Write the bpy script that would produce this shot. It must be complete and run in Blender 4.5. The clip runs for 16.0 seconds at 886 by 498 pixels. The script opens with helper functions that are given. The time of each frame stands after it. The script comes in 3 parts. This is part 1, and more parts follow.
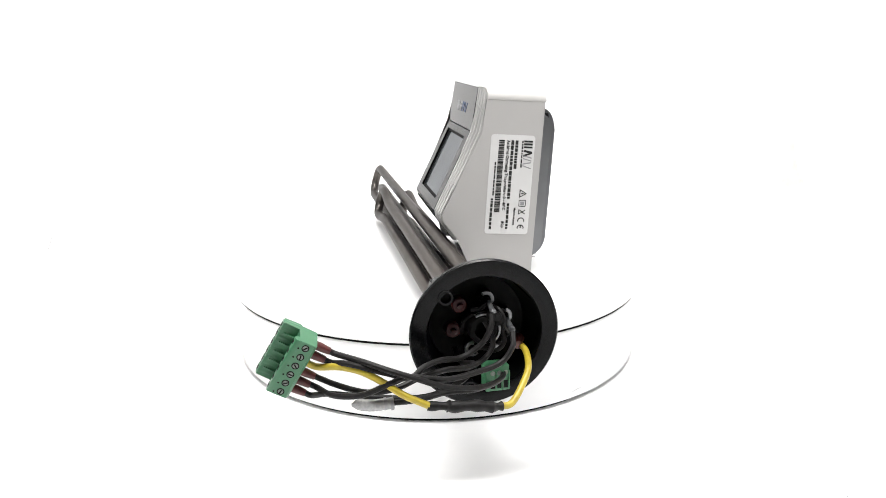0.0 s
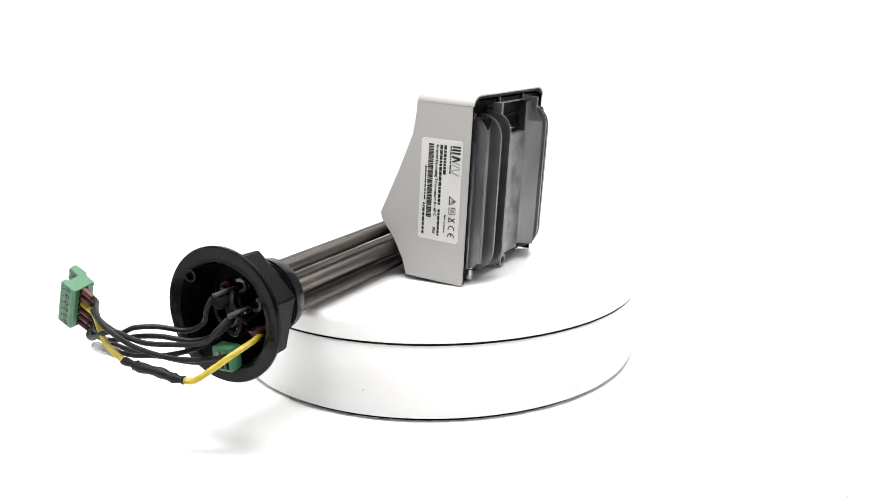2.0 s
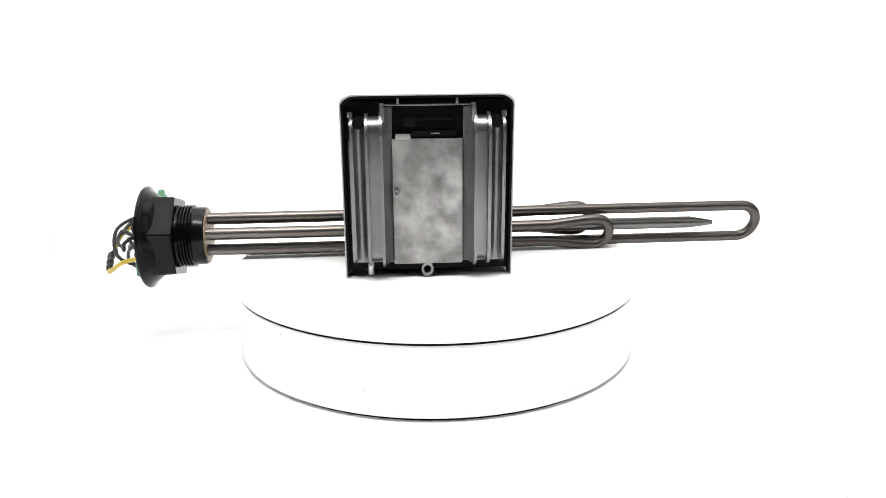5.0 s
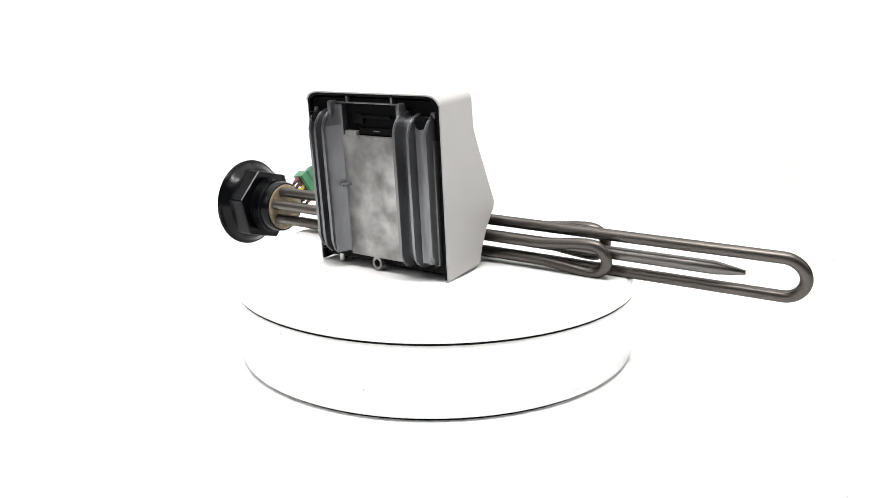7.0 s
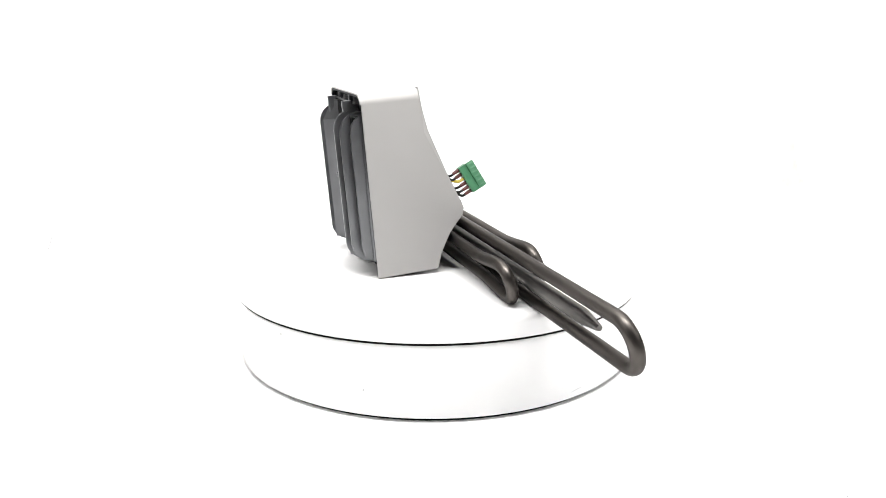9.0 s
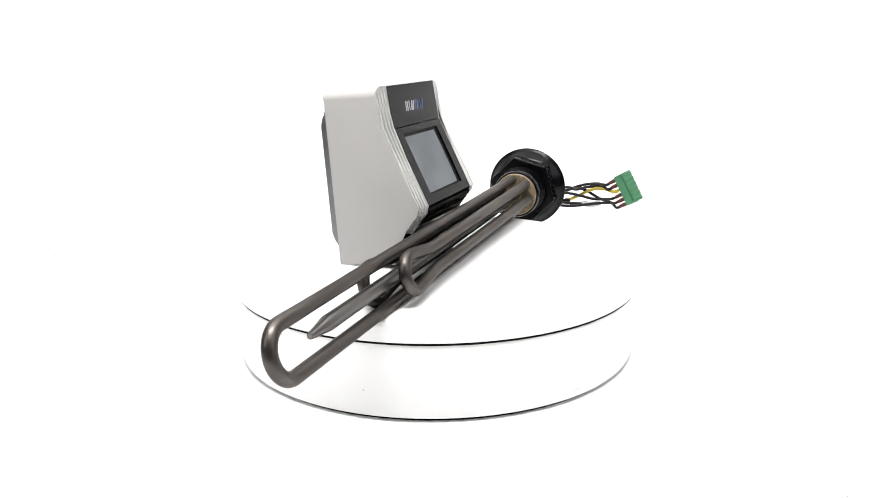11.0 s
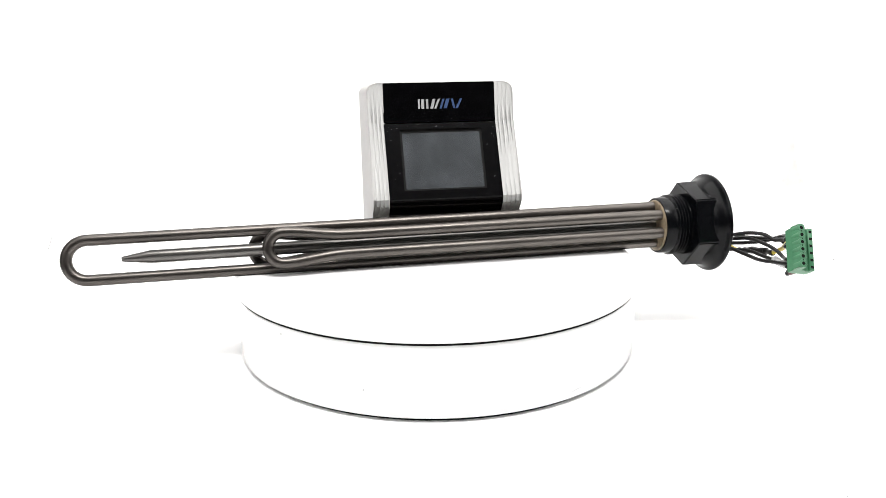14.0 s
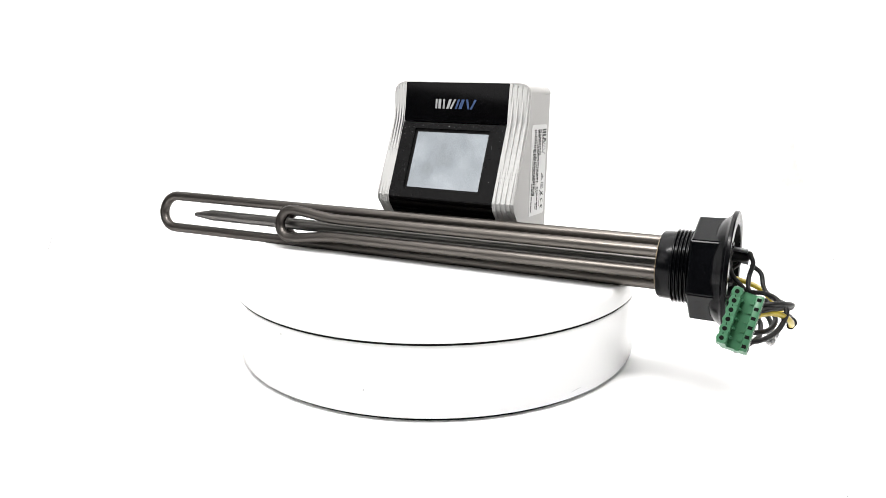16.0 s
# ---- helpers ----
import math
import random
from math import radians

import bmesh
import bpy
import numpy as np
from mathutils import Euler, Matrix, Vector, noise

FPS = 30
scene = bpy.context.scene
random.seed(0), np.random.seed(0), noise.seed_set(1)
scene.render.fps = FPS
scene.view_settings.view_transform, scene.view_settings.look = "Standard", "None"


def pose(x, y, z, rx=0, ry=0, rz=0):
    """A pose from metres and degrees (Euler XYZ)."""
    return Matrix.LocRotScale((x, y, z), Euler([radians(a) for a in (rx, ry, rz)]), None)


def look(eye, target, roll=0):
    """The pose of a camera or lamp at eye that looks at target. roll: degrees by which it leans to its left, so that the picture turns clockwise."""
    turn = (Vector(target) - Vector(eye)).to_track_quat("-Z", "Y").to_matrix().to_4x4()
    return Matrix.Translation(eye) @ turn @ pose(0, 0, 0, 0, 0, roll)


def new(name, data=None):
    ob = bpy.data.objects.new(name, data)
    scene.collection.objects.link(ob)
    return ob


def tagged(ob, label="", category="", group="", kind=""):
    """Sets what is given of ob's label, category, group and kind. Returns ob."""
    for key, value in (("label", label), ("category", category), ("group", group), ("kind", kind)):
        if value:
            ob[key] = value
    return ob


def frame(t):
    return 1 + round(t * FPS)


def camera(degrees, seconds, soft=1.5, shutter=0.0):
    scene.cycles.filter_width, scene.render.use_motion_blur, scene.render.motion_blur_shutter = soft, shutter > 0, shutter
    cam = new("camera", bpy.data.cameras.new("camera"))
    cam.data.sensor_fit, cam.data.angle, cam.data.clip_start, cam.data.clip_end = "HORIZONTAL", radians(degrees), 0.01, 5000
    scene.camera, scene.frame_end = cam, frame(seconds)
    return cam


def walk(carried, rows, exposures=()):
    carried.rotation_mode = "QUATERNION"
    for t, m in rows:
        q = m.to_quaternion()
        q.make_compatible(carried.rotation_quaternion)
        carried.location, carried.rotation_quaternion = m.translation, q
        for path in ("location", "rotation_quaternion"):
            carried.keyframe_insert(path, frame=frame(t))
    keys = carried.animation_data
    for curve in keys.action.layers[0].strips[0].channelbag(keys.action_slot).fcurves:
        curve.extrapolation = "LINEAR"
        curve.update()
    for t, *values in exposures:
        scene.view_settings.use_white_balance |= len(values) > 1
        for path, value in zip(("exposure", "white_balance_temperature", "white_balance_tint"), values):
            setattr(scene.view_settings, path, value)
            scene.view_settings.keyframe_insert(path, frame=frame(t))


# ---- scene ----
# camera on a stand before the turntable
EYE = (0.0, -0.6, 0.16057)
cam = camera(57.65, 16.0, soft=0.65)
CAM_POSE = look(EYE, (0.00838, 0.36785, -0.09083), -0.54)
walk(cam, [(0.0, CAM_POSE), (16.0, CAM_POSE)])

# ---- light: a white paper sweep, two lamps at the sides, an added roof and overhead fill ----
scene.view_settings.exposure = -0.13
world = bpy.data.worlds.new("studio_room")
scene.world = world
world.use_nodes = True
world.node_tree.nodes["Background"].inputs[0].default_value = (0.9, 0.95, 1.0, 1)
world.node_tree.nodes["Background"].inputs[1].default_value = 0.03


def area(name, eye, target, sx, sy, watts):
    data = bpy.data.lights.new(name, "AREA")
    data.shape, data.size, data.size_y, data.energy = "RECTANGLE", sx, sy, watts
    data.color = (1.0, 0.985, 0.97)
    ob = new(name, data)
    ob.matrix_world = look(eye, target)
    return ob


# long lamp strip over the front, softbox on each side; wide overhead fill is added, unseen
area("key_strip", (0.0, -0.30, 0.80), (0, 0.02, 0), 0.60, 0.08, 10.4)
area("top_fill", (0, 0.26, 0.98), (0, 0.26, 0), 1.4, 1.0, 11.0)
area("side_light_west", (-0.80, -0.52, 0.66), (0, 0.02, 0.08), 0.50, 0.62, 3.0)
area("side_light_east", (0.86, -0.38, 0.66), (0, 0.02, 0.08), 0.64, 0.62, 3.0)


# ---- materials ----
def mat(name, color, rough=0.5, metal=0.0, var=0.0, vscale=60.0, bump=0.0, bscale=900.0, coat=0.0, rvar=0.0,
        trans=0.0, spec=0.5, dark=None, stretch=None, edge=1.0):
    m = bpy.data.materials.new(name)
    m.use_nodes = True
    nt = m.node_tree
    b = nt.nodes["Principled BSDF"]
    b.inputs["Base Color"].default_value = (*color, 1)
    b.inputs["Roughness"].default_value = rough
    b.inputs["Metallic"].default_value = metal
    b.inputs["Coat Weight"].default_value = coat
    b.inputs["Coat Roughness"].default_value = 0.06
    b.inputs["Transmission Weight"].default_value = trans
    b.inputs["Specular IOR Level"].default_value = spec
    b.inputs["Specular Tint"].default_value = (edge, edge, edge, 1)
    tc = nt.nodes.new("ShaderNodeTexCoord")
    src = tc.outputs["Object"]
    if stretch:
        mp = nt.nodes.new("ShaderNodeMapping")
        mp.inputs["Scale"].default_value = stretch
        nt.links.new(src, mp.inputs["Vector"])
        src = mp.outputs["Vector"]

    def tex(scale, detail):
        n = nt.nodes.new("ShaderNodeTexNoise")
        n.inputs["Scale"].default_value = scale
        n.inputs["Detail"].default_value = detail
        nt.links.new(src, n.inputs["Vector"])
        return n

    if var:
        n = tex(vscale, 5)
        r = nt.nodes.new("ShaderNodeValToRGB")
        lo = dark or [c * (1 - var) for c in color]
        r.color_ramp.elements[0].position, r.color_ramp.elements[0].color = 0.35, (*lo, 1)
        r.color_ramp.elements[1].position, r.color_ramp.elements[1].color = 0.65, (*color, 1)
        nt.links.new(n.outputs[0], r.inputs[0])
        nt.links.new(r.outputs[0], b.inputs["Base Color"])
    if rvar:
        n = tex(vscale * 3, 3)
        r = nt.nodes.new("ShaderNodeMapRange")
        r.inputs["To Min"].default_value, r.inputs["To Max"].default_value = max(0.02, rough - rvar), rough + rvar
        nt.links.new(n.outputs[0], r.inputs[0])
        nt.links.new(r.outputs[0], b.inputs["Roughness"])
    if bump:
        n = tex(bscale, 3)
        k = nt.nodes.new("ShaderNodeBump")
        k.inputs["Strength"].default_value, k.inputs["Distance"].default_value = bump, 0.0004
        nt.links.new(n.outputs[0], k.inputs["Height"])
        nt.links.new(k.outputs[0], b.inputs["Normal"])
    return m


PAPER = mat("white_paper", (0.92, 0.92, 0.92), 0.8, var=0.02, vscale=8, bump=0.05, bscale=400)
ROOM = mat("room_grey", (0.10, 0.10, 0.10), 0.9, var=0.2, vscale=3)
TABLE = mat("white_gloss_plastic", (0.88, 0.88, 0.88), 0.22, var=0.02, vscale=30, rvar=0.06)
# rubber black, used as well for painted shade in seams, holes and slots
GAP = mat("rubber_and_gap_shade", (0.004, 0.004, 0.004), 0.6, var=0.3, vscale=200, spec=0.12)
CASE = mat("warm_grey_abs", (0.382, 0.375, 0.365), 0.5, var=0.035, vscale=25, bump=0.12, bscale=2600, rvar=0.06)
TRIM = mat("silver_trim", (0.44, 0.44, 0.432), 0.40, var=0.04, vscale=90, bump=0.08, bscale=1800)
GLOSS = mat("black_gloss", (0.0018, 0.0018, 0.0021), 0.07, var=0.3, vscale=120, rvar=0.03, spec=0.09)
SATIN = mat("black_satin", (0.0028, 0.0028, 0.0031), 0.22, var=0.2, vscale=200, rvar=0.08, spec=0.08)
LCD = mat("display_film", (0.228, 0.248, 0.268), 0.10, 0.8, var=0.30, vscale=34, rvar=0.07, edge=0.42)
CAST = mat("cast_aluminium", (0.208, 0.213, 0.221), 0.33, 0.88, var=0.15, vscale=32, bump=0.03, bscale=1500, rvar=0.06, edge=0.75)
PLATE = mat("blotched_aluminium", (0.40, 0.395, 0.388), 0.40, 0.7, var=0.50, vscale=62, bump=0.12, bscale=1200, rvar=0.12, edge=0.8)
# black of inner parts; also paints the shade in the cup, case and recesses
INSIDE = mat("interior_black_and_shade", (0.0022, 0.0028, 0.0028), 0.5, var=0.3, vscale=150, spec=0.08)
STEEL = mat("oxidised_steel", (0.100, 0.094, 0.089), 0.36, 0.90, var=0.20, vscale=90, bump=0.05, bscale=1800, rvar=0.08, stretch=(0.2, 1, 1), edge=0.5)


def anneal(m):
    # heat has darkened the rods away from their cold ends
    nt = m.node_tree
    b = nt.nodes["Principled BSDF"]
    tc = nt.nodes.new("ShaderNodeTexCoord")
    sep = nt.nodes.new("ShaderNodeSeparateXYZ")
    ramp = nt.nodes.new("ShaderNodeValToRGB")
    mix = nt.nodes.new("ShaderNodeMix")
    mix.data_type, mix.blend_type = "RGBA", "MULTIPLY"
    mix.inputs[0].default_value = 1.0
    ramp.color_ramp.elements[0].position, ramp.color_ramp.elements[0].color = 0.08, (1.55, 1.50, 1.45, 1)
    ramp.color_ramp.elements[1].position, ramp.color_ramp.elements[1].color = 0.32, (0.92, 0.89, 0.87, 1)
    src = b.inputs["Base Color"].links[0].from_socket
    nt.links.new(tc.outputs["Object"], sep.inputs[0])
    nt.links.new(sep.outputs[0], ramp.inputs[0])
    nt.links.new(src, mix.inputs[6])
    nt.links.new(ramp.outputs[0], mix.inputs[7])
    nt.links.new(mix.outputs[2], b.inputs["Base Color"])


def blotch(m, scale, lo, hi, stretch=(1, 1, 1), turn=0.0, rough=None):
    # broad stains over the finer grain; with rough given, smears of wiped grease that change the gloss
    nt = m.node_tree
    b = nt.nodes["Principled BSDF"]
    tc = nt.nodes.new("ShaderNodeTexCoord")
    mp = nt.nodes.new("ShaderNodeMapping")
    mp.inputs["Scale"].default_value = stretch
    mp.inputs["Rotation"].default_value = (0, radians(turn), 0)
    n = nt.nodes.new("ShaderNodeTexNoise")
    n.inputs["Scale"].default_value, n.inputs["Detail"].default_value = scale, 2
    n.inputs["Distortion"].default_value = 0.8
    nt.links.new(tc.outputs["Object"], mp.inputs["Vector"])
    nt.links.new(mp.outputs["Vector"], n.inputs["Vector"])
    r = nt.nodes.new("ShaderNodeMapRange")
    r.inputs["From Min"].default_value, r.inputs["From Max"].default_value = 0.35, 0.65
    r.inputs["To Min"].default_value, r.inputs["To Max"].default_value = rough or (lo, hi)
    nt.links.new(n.outputs[0], r.inputs[0])
    if rough:
        nt.links.new(r.outputs[0], b.inputs["Roughness"])
        return
    mix = nt.nodes.new("ShaderNodeMix")
    mix.data_type, mix.blend_type = "RGBA", "MULTIPLY"
    mix.inputs[0].default_value = 1.0
    nt.links.new(b.inputs["Base Color"].links[0].from_socket, mix.inputs[6])
    nt.links.new(r.outputs[0], mix.inputs[7])
    nt.links.new(mix.outputs[2], b.inputs["Base Color"])


anneal(STEEL)
blotch(PLATE, 40, 0.78, 1.22, (1, 1, 0.7))
blotch(CAST, 22, 0.85, 1.12, (1, 1, 0.35))
blotch(LCD, 30, 1, 1, (2.2, 1, 0.6), 28, rough=(0.08, 0.16))
SENSOR = mat("stainless_tube", (0.145, 0.139, 0.133), 0.34, 0.90, var=0.18, vscale=90, bump=0.04, bscale=1800, rvar=0.08, stretch=(0.2, 1, 1), edge=0.6)
BRASS = mat("brass_resin", (0.29, 0.225, 0.145), 0.45, 0.3, var=0.4, vscale=300)
NYLON = mat("black_nylon", (0.0026, 0.0029, 0.0036), 0.21, var=0.3, vscale=60, rvar=0.05, spec=0.14)
GREEN = mat("green_plastic", (0.050, 0.180, 0.088), 0.42, var=0.12, vscale=200, bump=0.08, bscale=1500)
CABLE = mat("black_cable", (0.0135, 0.0130, 0.0130), 0.45, var=0.3, vscale=400, spec=0.2)
YELLOW = mat("yellow_sleeve", (0.50, 0.39, 0.035), 0.35, var=0.3, vscale=260, dark=(0.40, 0.30, 0.03))
RED = mat("red_ferrule", (0.085, 0.012, 0.010), 0.4, var=0.3, vscale=300)
TIN = mat("tinned_metal", (0.62, 0.62, 0.62), 0.28, 1.0, var=0.25, vscale=400)
CLEAR = mat("clear_sleeve", (0.66, 0.66, 0.66), 0.20, trans=0.40, var=0.25, vscale=500)
SCREW = mat("dull_screw", (0.20, 0.24, 0.21), 0.4, 0.7, var=0.4, vscale=600)
HOOK = mat("grey_hook", (0.20, 0.205, 0.21), 0.30, 0.6, var=0.3, vscale=500)
STICKER = mat("sticker_white", (0.57, 0.57, 0.565), 0.45, var=0.03, vscale=60)
INK = mat("ink_black", (0.02, 0.02, 0.02), 0.6, var=0.2, vscale=300)
INKGREY = mat("ink_grey", (0.30, 0.30, 0.31), 0.6, var=0.2, vscale=300)
LOGO_W = mat("print_silver", (0.27, 0.275, 0.28), 0.4, var=0.05, vscale=200, spec=0.2)
LOGO_B = mat("print_blue", (0.035, 0.062, 0.14), 0.4, var=0.05, vscale=200, spec=0.2)
FOLD = mat("fold_grey", (0.78, 0.775, 0.76), 0.8, var=0.10, vscale=60)
CORD = mat("pale_cord", (0.70, 0.70, 0.68), 0.8, var=0.05, vscale=60)
MARK_FAINT = mat("scuff_pale", (0.66, 0.66, 0.65), 0.5, var=0.15, vscale=500)
MARK = mat("scuff_grey", (0.35, 0.35, 0.35), 0.7, var=0.4, vscale=800)


# ---- mesh helpers ----
def part(name, bm, material, parent=None, label="", smooth=35):
    me = bpy.data.meshes.new(name)
    bmesh.ops.recalc_face_normals(bm, faces=bm.faces)
    bm.to_mesh(me)
    bm.free()
    me.materials.append(material)
    if smooth:
        me.shade_smooth()
        me.set_sharp_from_angle(angle=radians(smooth))
    ob = new(name, me)
    if parent is not None:
        ob.parent = parent
    if label:
        ob["label"] = label
    return ob


def add_box(bm, c, s, bevel=0.0, m=None):
    mat4 = Matrix.Translation(c) @ Matrix.Diagonal((*s, 1))
    if m is not None:
        mat4 = m @ mat4
    r = bmesh.ops.create_cube(bm, size=1, matrix=mat4)
    if bevel:
        es = {e for v in r["verts"] for e in v.link_edges}
        bmesh.ops.bevel(bm, geom=list(es), offset=bevel, segments=2, affect="EDGES", profile=0.6)
    return bm


def box(c, s, bevel=0.0, m=None):
    return add_box(bmesh.new(), c, s, bevel, m)


def lathe(profile, seg=64, axis="X", bm=None, m=None):
    """A turned body: profile of (along, radius), closed at both ends where the radius is 0."""
    bm = bm or bmesh.new()
    rings = []
    for s, r in profile:
        ring = []
        for i in range(seg if r > 1e-6 else 1):
            a = 2 * math.pi * i / seg
            p = Vector((s, r * math.cos(a), r * math.sin(a))) if axis == "X" else Vector((r * math.cos(a), r * math.sin(a), s))
            ring.append(bm.verts.new(m @ p if m else p))
        rings.append(ring)
    for a, b in zip(rings, rings[1:]):
        for i in range(seg):
            j = (i + 1) % seg
            if len(a) == 1 and len(b) == 1:
                break
            if len(a) == 1:
                bm.faces.new((a[0], b[i], b[j]))
            elif len(b) == 1:
                bm.faces.new((a[i], a[j], b[0]))
            else:
                bm.faces.new((a[i], a[j], b[j], b[i]))
    return bm


def spline(pts, n=8):
    """Smooth points through the given ones (Catmull-Rom)."""
    p = [Vector(q) for q in pts]
    p = [2 * p[0] - p[1]] + p + [2 * p[-1] - p[-2]]
    out = []
    for i in range(1, len(p) - 2):
        for k in range(n):
            t = k / n
            a, b, c, d = p[i - 1:i + 3]
            out.append(0.5 * (2 * b + (c - a) * t + (2 * a - 5 * b + 4 * c - d) * t * t + (3 * b - a - 3 * c + d) * t ** 3))
    return out + [p[-2]]


def tube(pts, radius, seg=12, bm=None, ends=True):
    """A round tube along points; radius is a number or a list."""
    bm = bm or bmesh.new()
    pts = [Vector(q) for q in pts]
    side = None
    rings = []
    for i, p in enumerate(pts):
        t = (pts[min(i + 1, len(pts) - 1)] - pts[max(i - 1, 0)]).normalized()
        if side is None:
            side = t.orthogonal().normalized()
        side = (side - t * side.dot(t)).normalized()
        up = t.cross(side)
        r = radius[i] if isinstance(radius, (list, tuple)) else radius
        rings.append([bm.verts.new(p + (side * math.cos(a) + up * math.sin(a)) * r)
                      for a in (2 * math.pi * k / seg for k in range(seg))])
    for a, b in zip(rings, rings[1:]):
        for i in range(seg):
            bm.faces.new((a[i], a[(i + 1) % seg], b[(i + 1) % seg], b[i]))
    if ends:
        bm.faces.new(rings[0][::-1])
        bm.faces.new(rings[-1])
    return bm


def prism(outline, x0, x1, place, bm=None):
    """A slab: the 2D outline carried from x0 to x1; place(a, b, x) gives the point."""
    bm = bm or bmesh.new()
    lo = [bm.verts.new(place(a, b, x0)) for a, b in outline]
    hi = [bm.verts.new(place(a, b, x1)) for a, b in outline]
    bm.faces.new(lo[::-1])
    bm.faces.new(hi)
    n = len(lo)
    for i in range(n):
        bm.faces.new((lo[i], lo[(i + 1) % n], hi[(i + 1) % n], hi[i]))
    return bm


def yz(a, b, x):
    return Vector((x, a, b))


def round_rect(a0, a1, b0, b1, r, n=6):
    out = []
    for ca, cb, s in ((a1 - r, b1 - r, 0), (a0 + r, b1 - r, 90), (a0 + r, b0 + r, 180), (a1 - r, b0 + r, 270)):
        for k in range(n + 1):
            w = radians(s + 90 * k / n)
            out.append((ca + r * math.cos(w), cb + r * math.sin(w)))
    return out


def ring_slab(outer, inner, x0, x1, place):
    """A slab with a hole: both outlines have the same number of points."""
    bm = bmesh.new()
    rows = [[bm.verts.new(place(a, b, x)) for a, b in o] for o, x in ((outer, x0), (outer, x1), (inner, x1), (inner, x0))]
    n = len(outer)
    for k in range(4):
        p, q = rows[k], rows[(k + 1) % 4]
        for i in range(n):
            bm.faces.new((p[i], p[(i + 1) % n], q[(i + 1) % n], q[i]))
    return bm


# ---- the studio ----
FLOOR_Z = -0.0665


def build_studio():
    prof = [(-1.3, FLOOR_Z)] + [(0.30 + 0.60 * math.sin(radians(a)), FLOOR_Z + 0.60 - 0.60 * math.cos(radians(a))) for a in range(0, 91, 5)] + [(0.9, 1.1)]
    bm = prism(prof + [(0.91, 1.1), (0.91, FLOOR_Z - 0.01), (-1.3, FLOOR_Z - 0.01)], -1.0, 1.0, yz)
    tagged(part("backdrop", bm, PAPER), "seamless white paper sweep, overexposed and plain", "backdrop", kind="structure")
    # white wings and roof out of view, added to bounce light onto the sweep
    for sx, name in ((-1, "bounce_west"), (1, "bounce_east")):
        tagged(part(name, box((sx * 1.02, 0.62, 0.52), (0.02, 0.58, 1.16)), PAPER), "unseen white wing added to bounce light onto the sweep", "wall", kind="structure")
    tagged(part("ceiling", box((0, 0.1, 1.11), (2.06, 1.62, 0.02)), PAPER), "unseen white roof added over the sweep to bounce light", "ceiling", kind="structure")
    tagged(part("wall_south", box((0, -2.6, 0.8), (4.4, 0.04, 2.6)), ROOM), "dim grey room wall behind the camera", "wall", kind="structure")
    tagged(part("wall_north", box((0, 1.6, 0.8), (4.4, 0.04, 2.6)), ROOM), "dim grey room wall behind the paper sweep", "wall", kind="structure")
    for sx, name in ((-1, "wall_room_west"), (1, "wall_room_east")):
        tagged(part(name, box((sx * 2.2, -0.5, 0.8), (0.04, 4.2, 2.6)), ROOM), "dim grey side wall of the room", "wall", kind="structure")
    tagged(part("ceiling_room", box((0, -0.5, 2.1), (4.4, 4.2, 0.04)), ROOM), "dim grey room ceiling above the sweep", "ceiling", kind="structure")
    tagged(part("floor", box((0, -0.5, -0.52), (4.4, 4.2, 0.04)), ROOM), "dim grey room floor under the table", "floor", kind="structure")
    tagged(part("table_top", box((0, -0.2, FLOOR_Z - 0.026), (2.1, 2.26, 0.03)), ROOM), "plain dark table top under the paper", "table", kind="structure")


build_studio()

# ---- turntable ----
DISC_R = 0.1514


def build_turntable():
    thing = tagged(new("turntable"), "round white glossy motorised display turntable on white paper", "turntable")
    thing.location = (0, 0, FLOOR_Z)
    h = -FLOOR_Z
    part("base", lathe([(0.0022, 0), (0.0022, 0.1482), (0.0028, 0.1495), (0.0040, 0.1501), (h - 0.0172, 0.1506), (h - 0.0161, 0.1502), (h - 0.0161, 0)], 160, "Z"), TABLE, thing, "white glossy plastic drum")
    part("foot_ring", lathe([(0.0, 0), (0.0, 0.1462), (0.0024, 0.1464), (0.0024, 0)], 120, "Z"), GAP, thing, "dark rubber foot ring")
    # black ring covers the ledge, putting the gap's shade into colour
    part("seam_shade", lathe([(h - 0.0163, 0), (h - 0.0163, 0.1499), (h - 0.0148, 0.1499), (h - 0.0148, 0)], 160, "Z"), GAP, thing, "thin black ring painting the shade of the seam")
    prof = [(-0.0145, 0), (-0.0145, 0.1506), (-0.0139, 0.1513)]
    prof += [(-0.0045 + 0.0045 * math.sin(radians(a)), DISC_R - 0.0045 + 0.0045 * math.cos(radians(a))) for a in range(0, 91, 15)]
    prof += [(0, 0)]
    disc = part("platter", lathe(prof, 160, "Z"), TABLE, thing, "white glossy rotating disc")
    return thing, disc


turntable, platter = build_turntable()


def blob(bm, c, sx, sy, sz):
    bmesh.ops.create_icosphere(bm, subdivisions=1, radius=1, matrix=Matrix.Translation(c) @ Matrix.Diagonal((sx, sy, sz, 1)))
    return bm


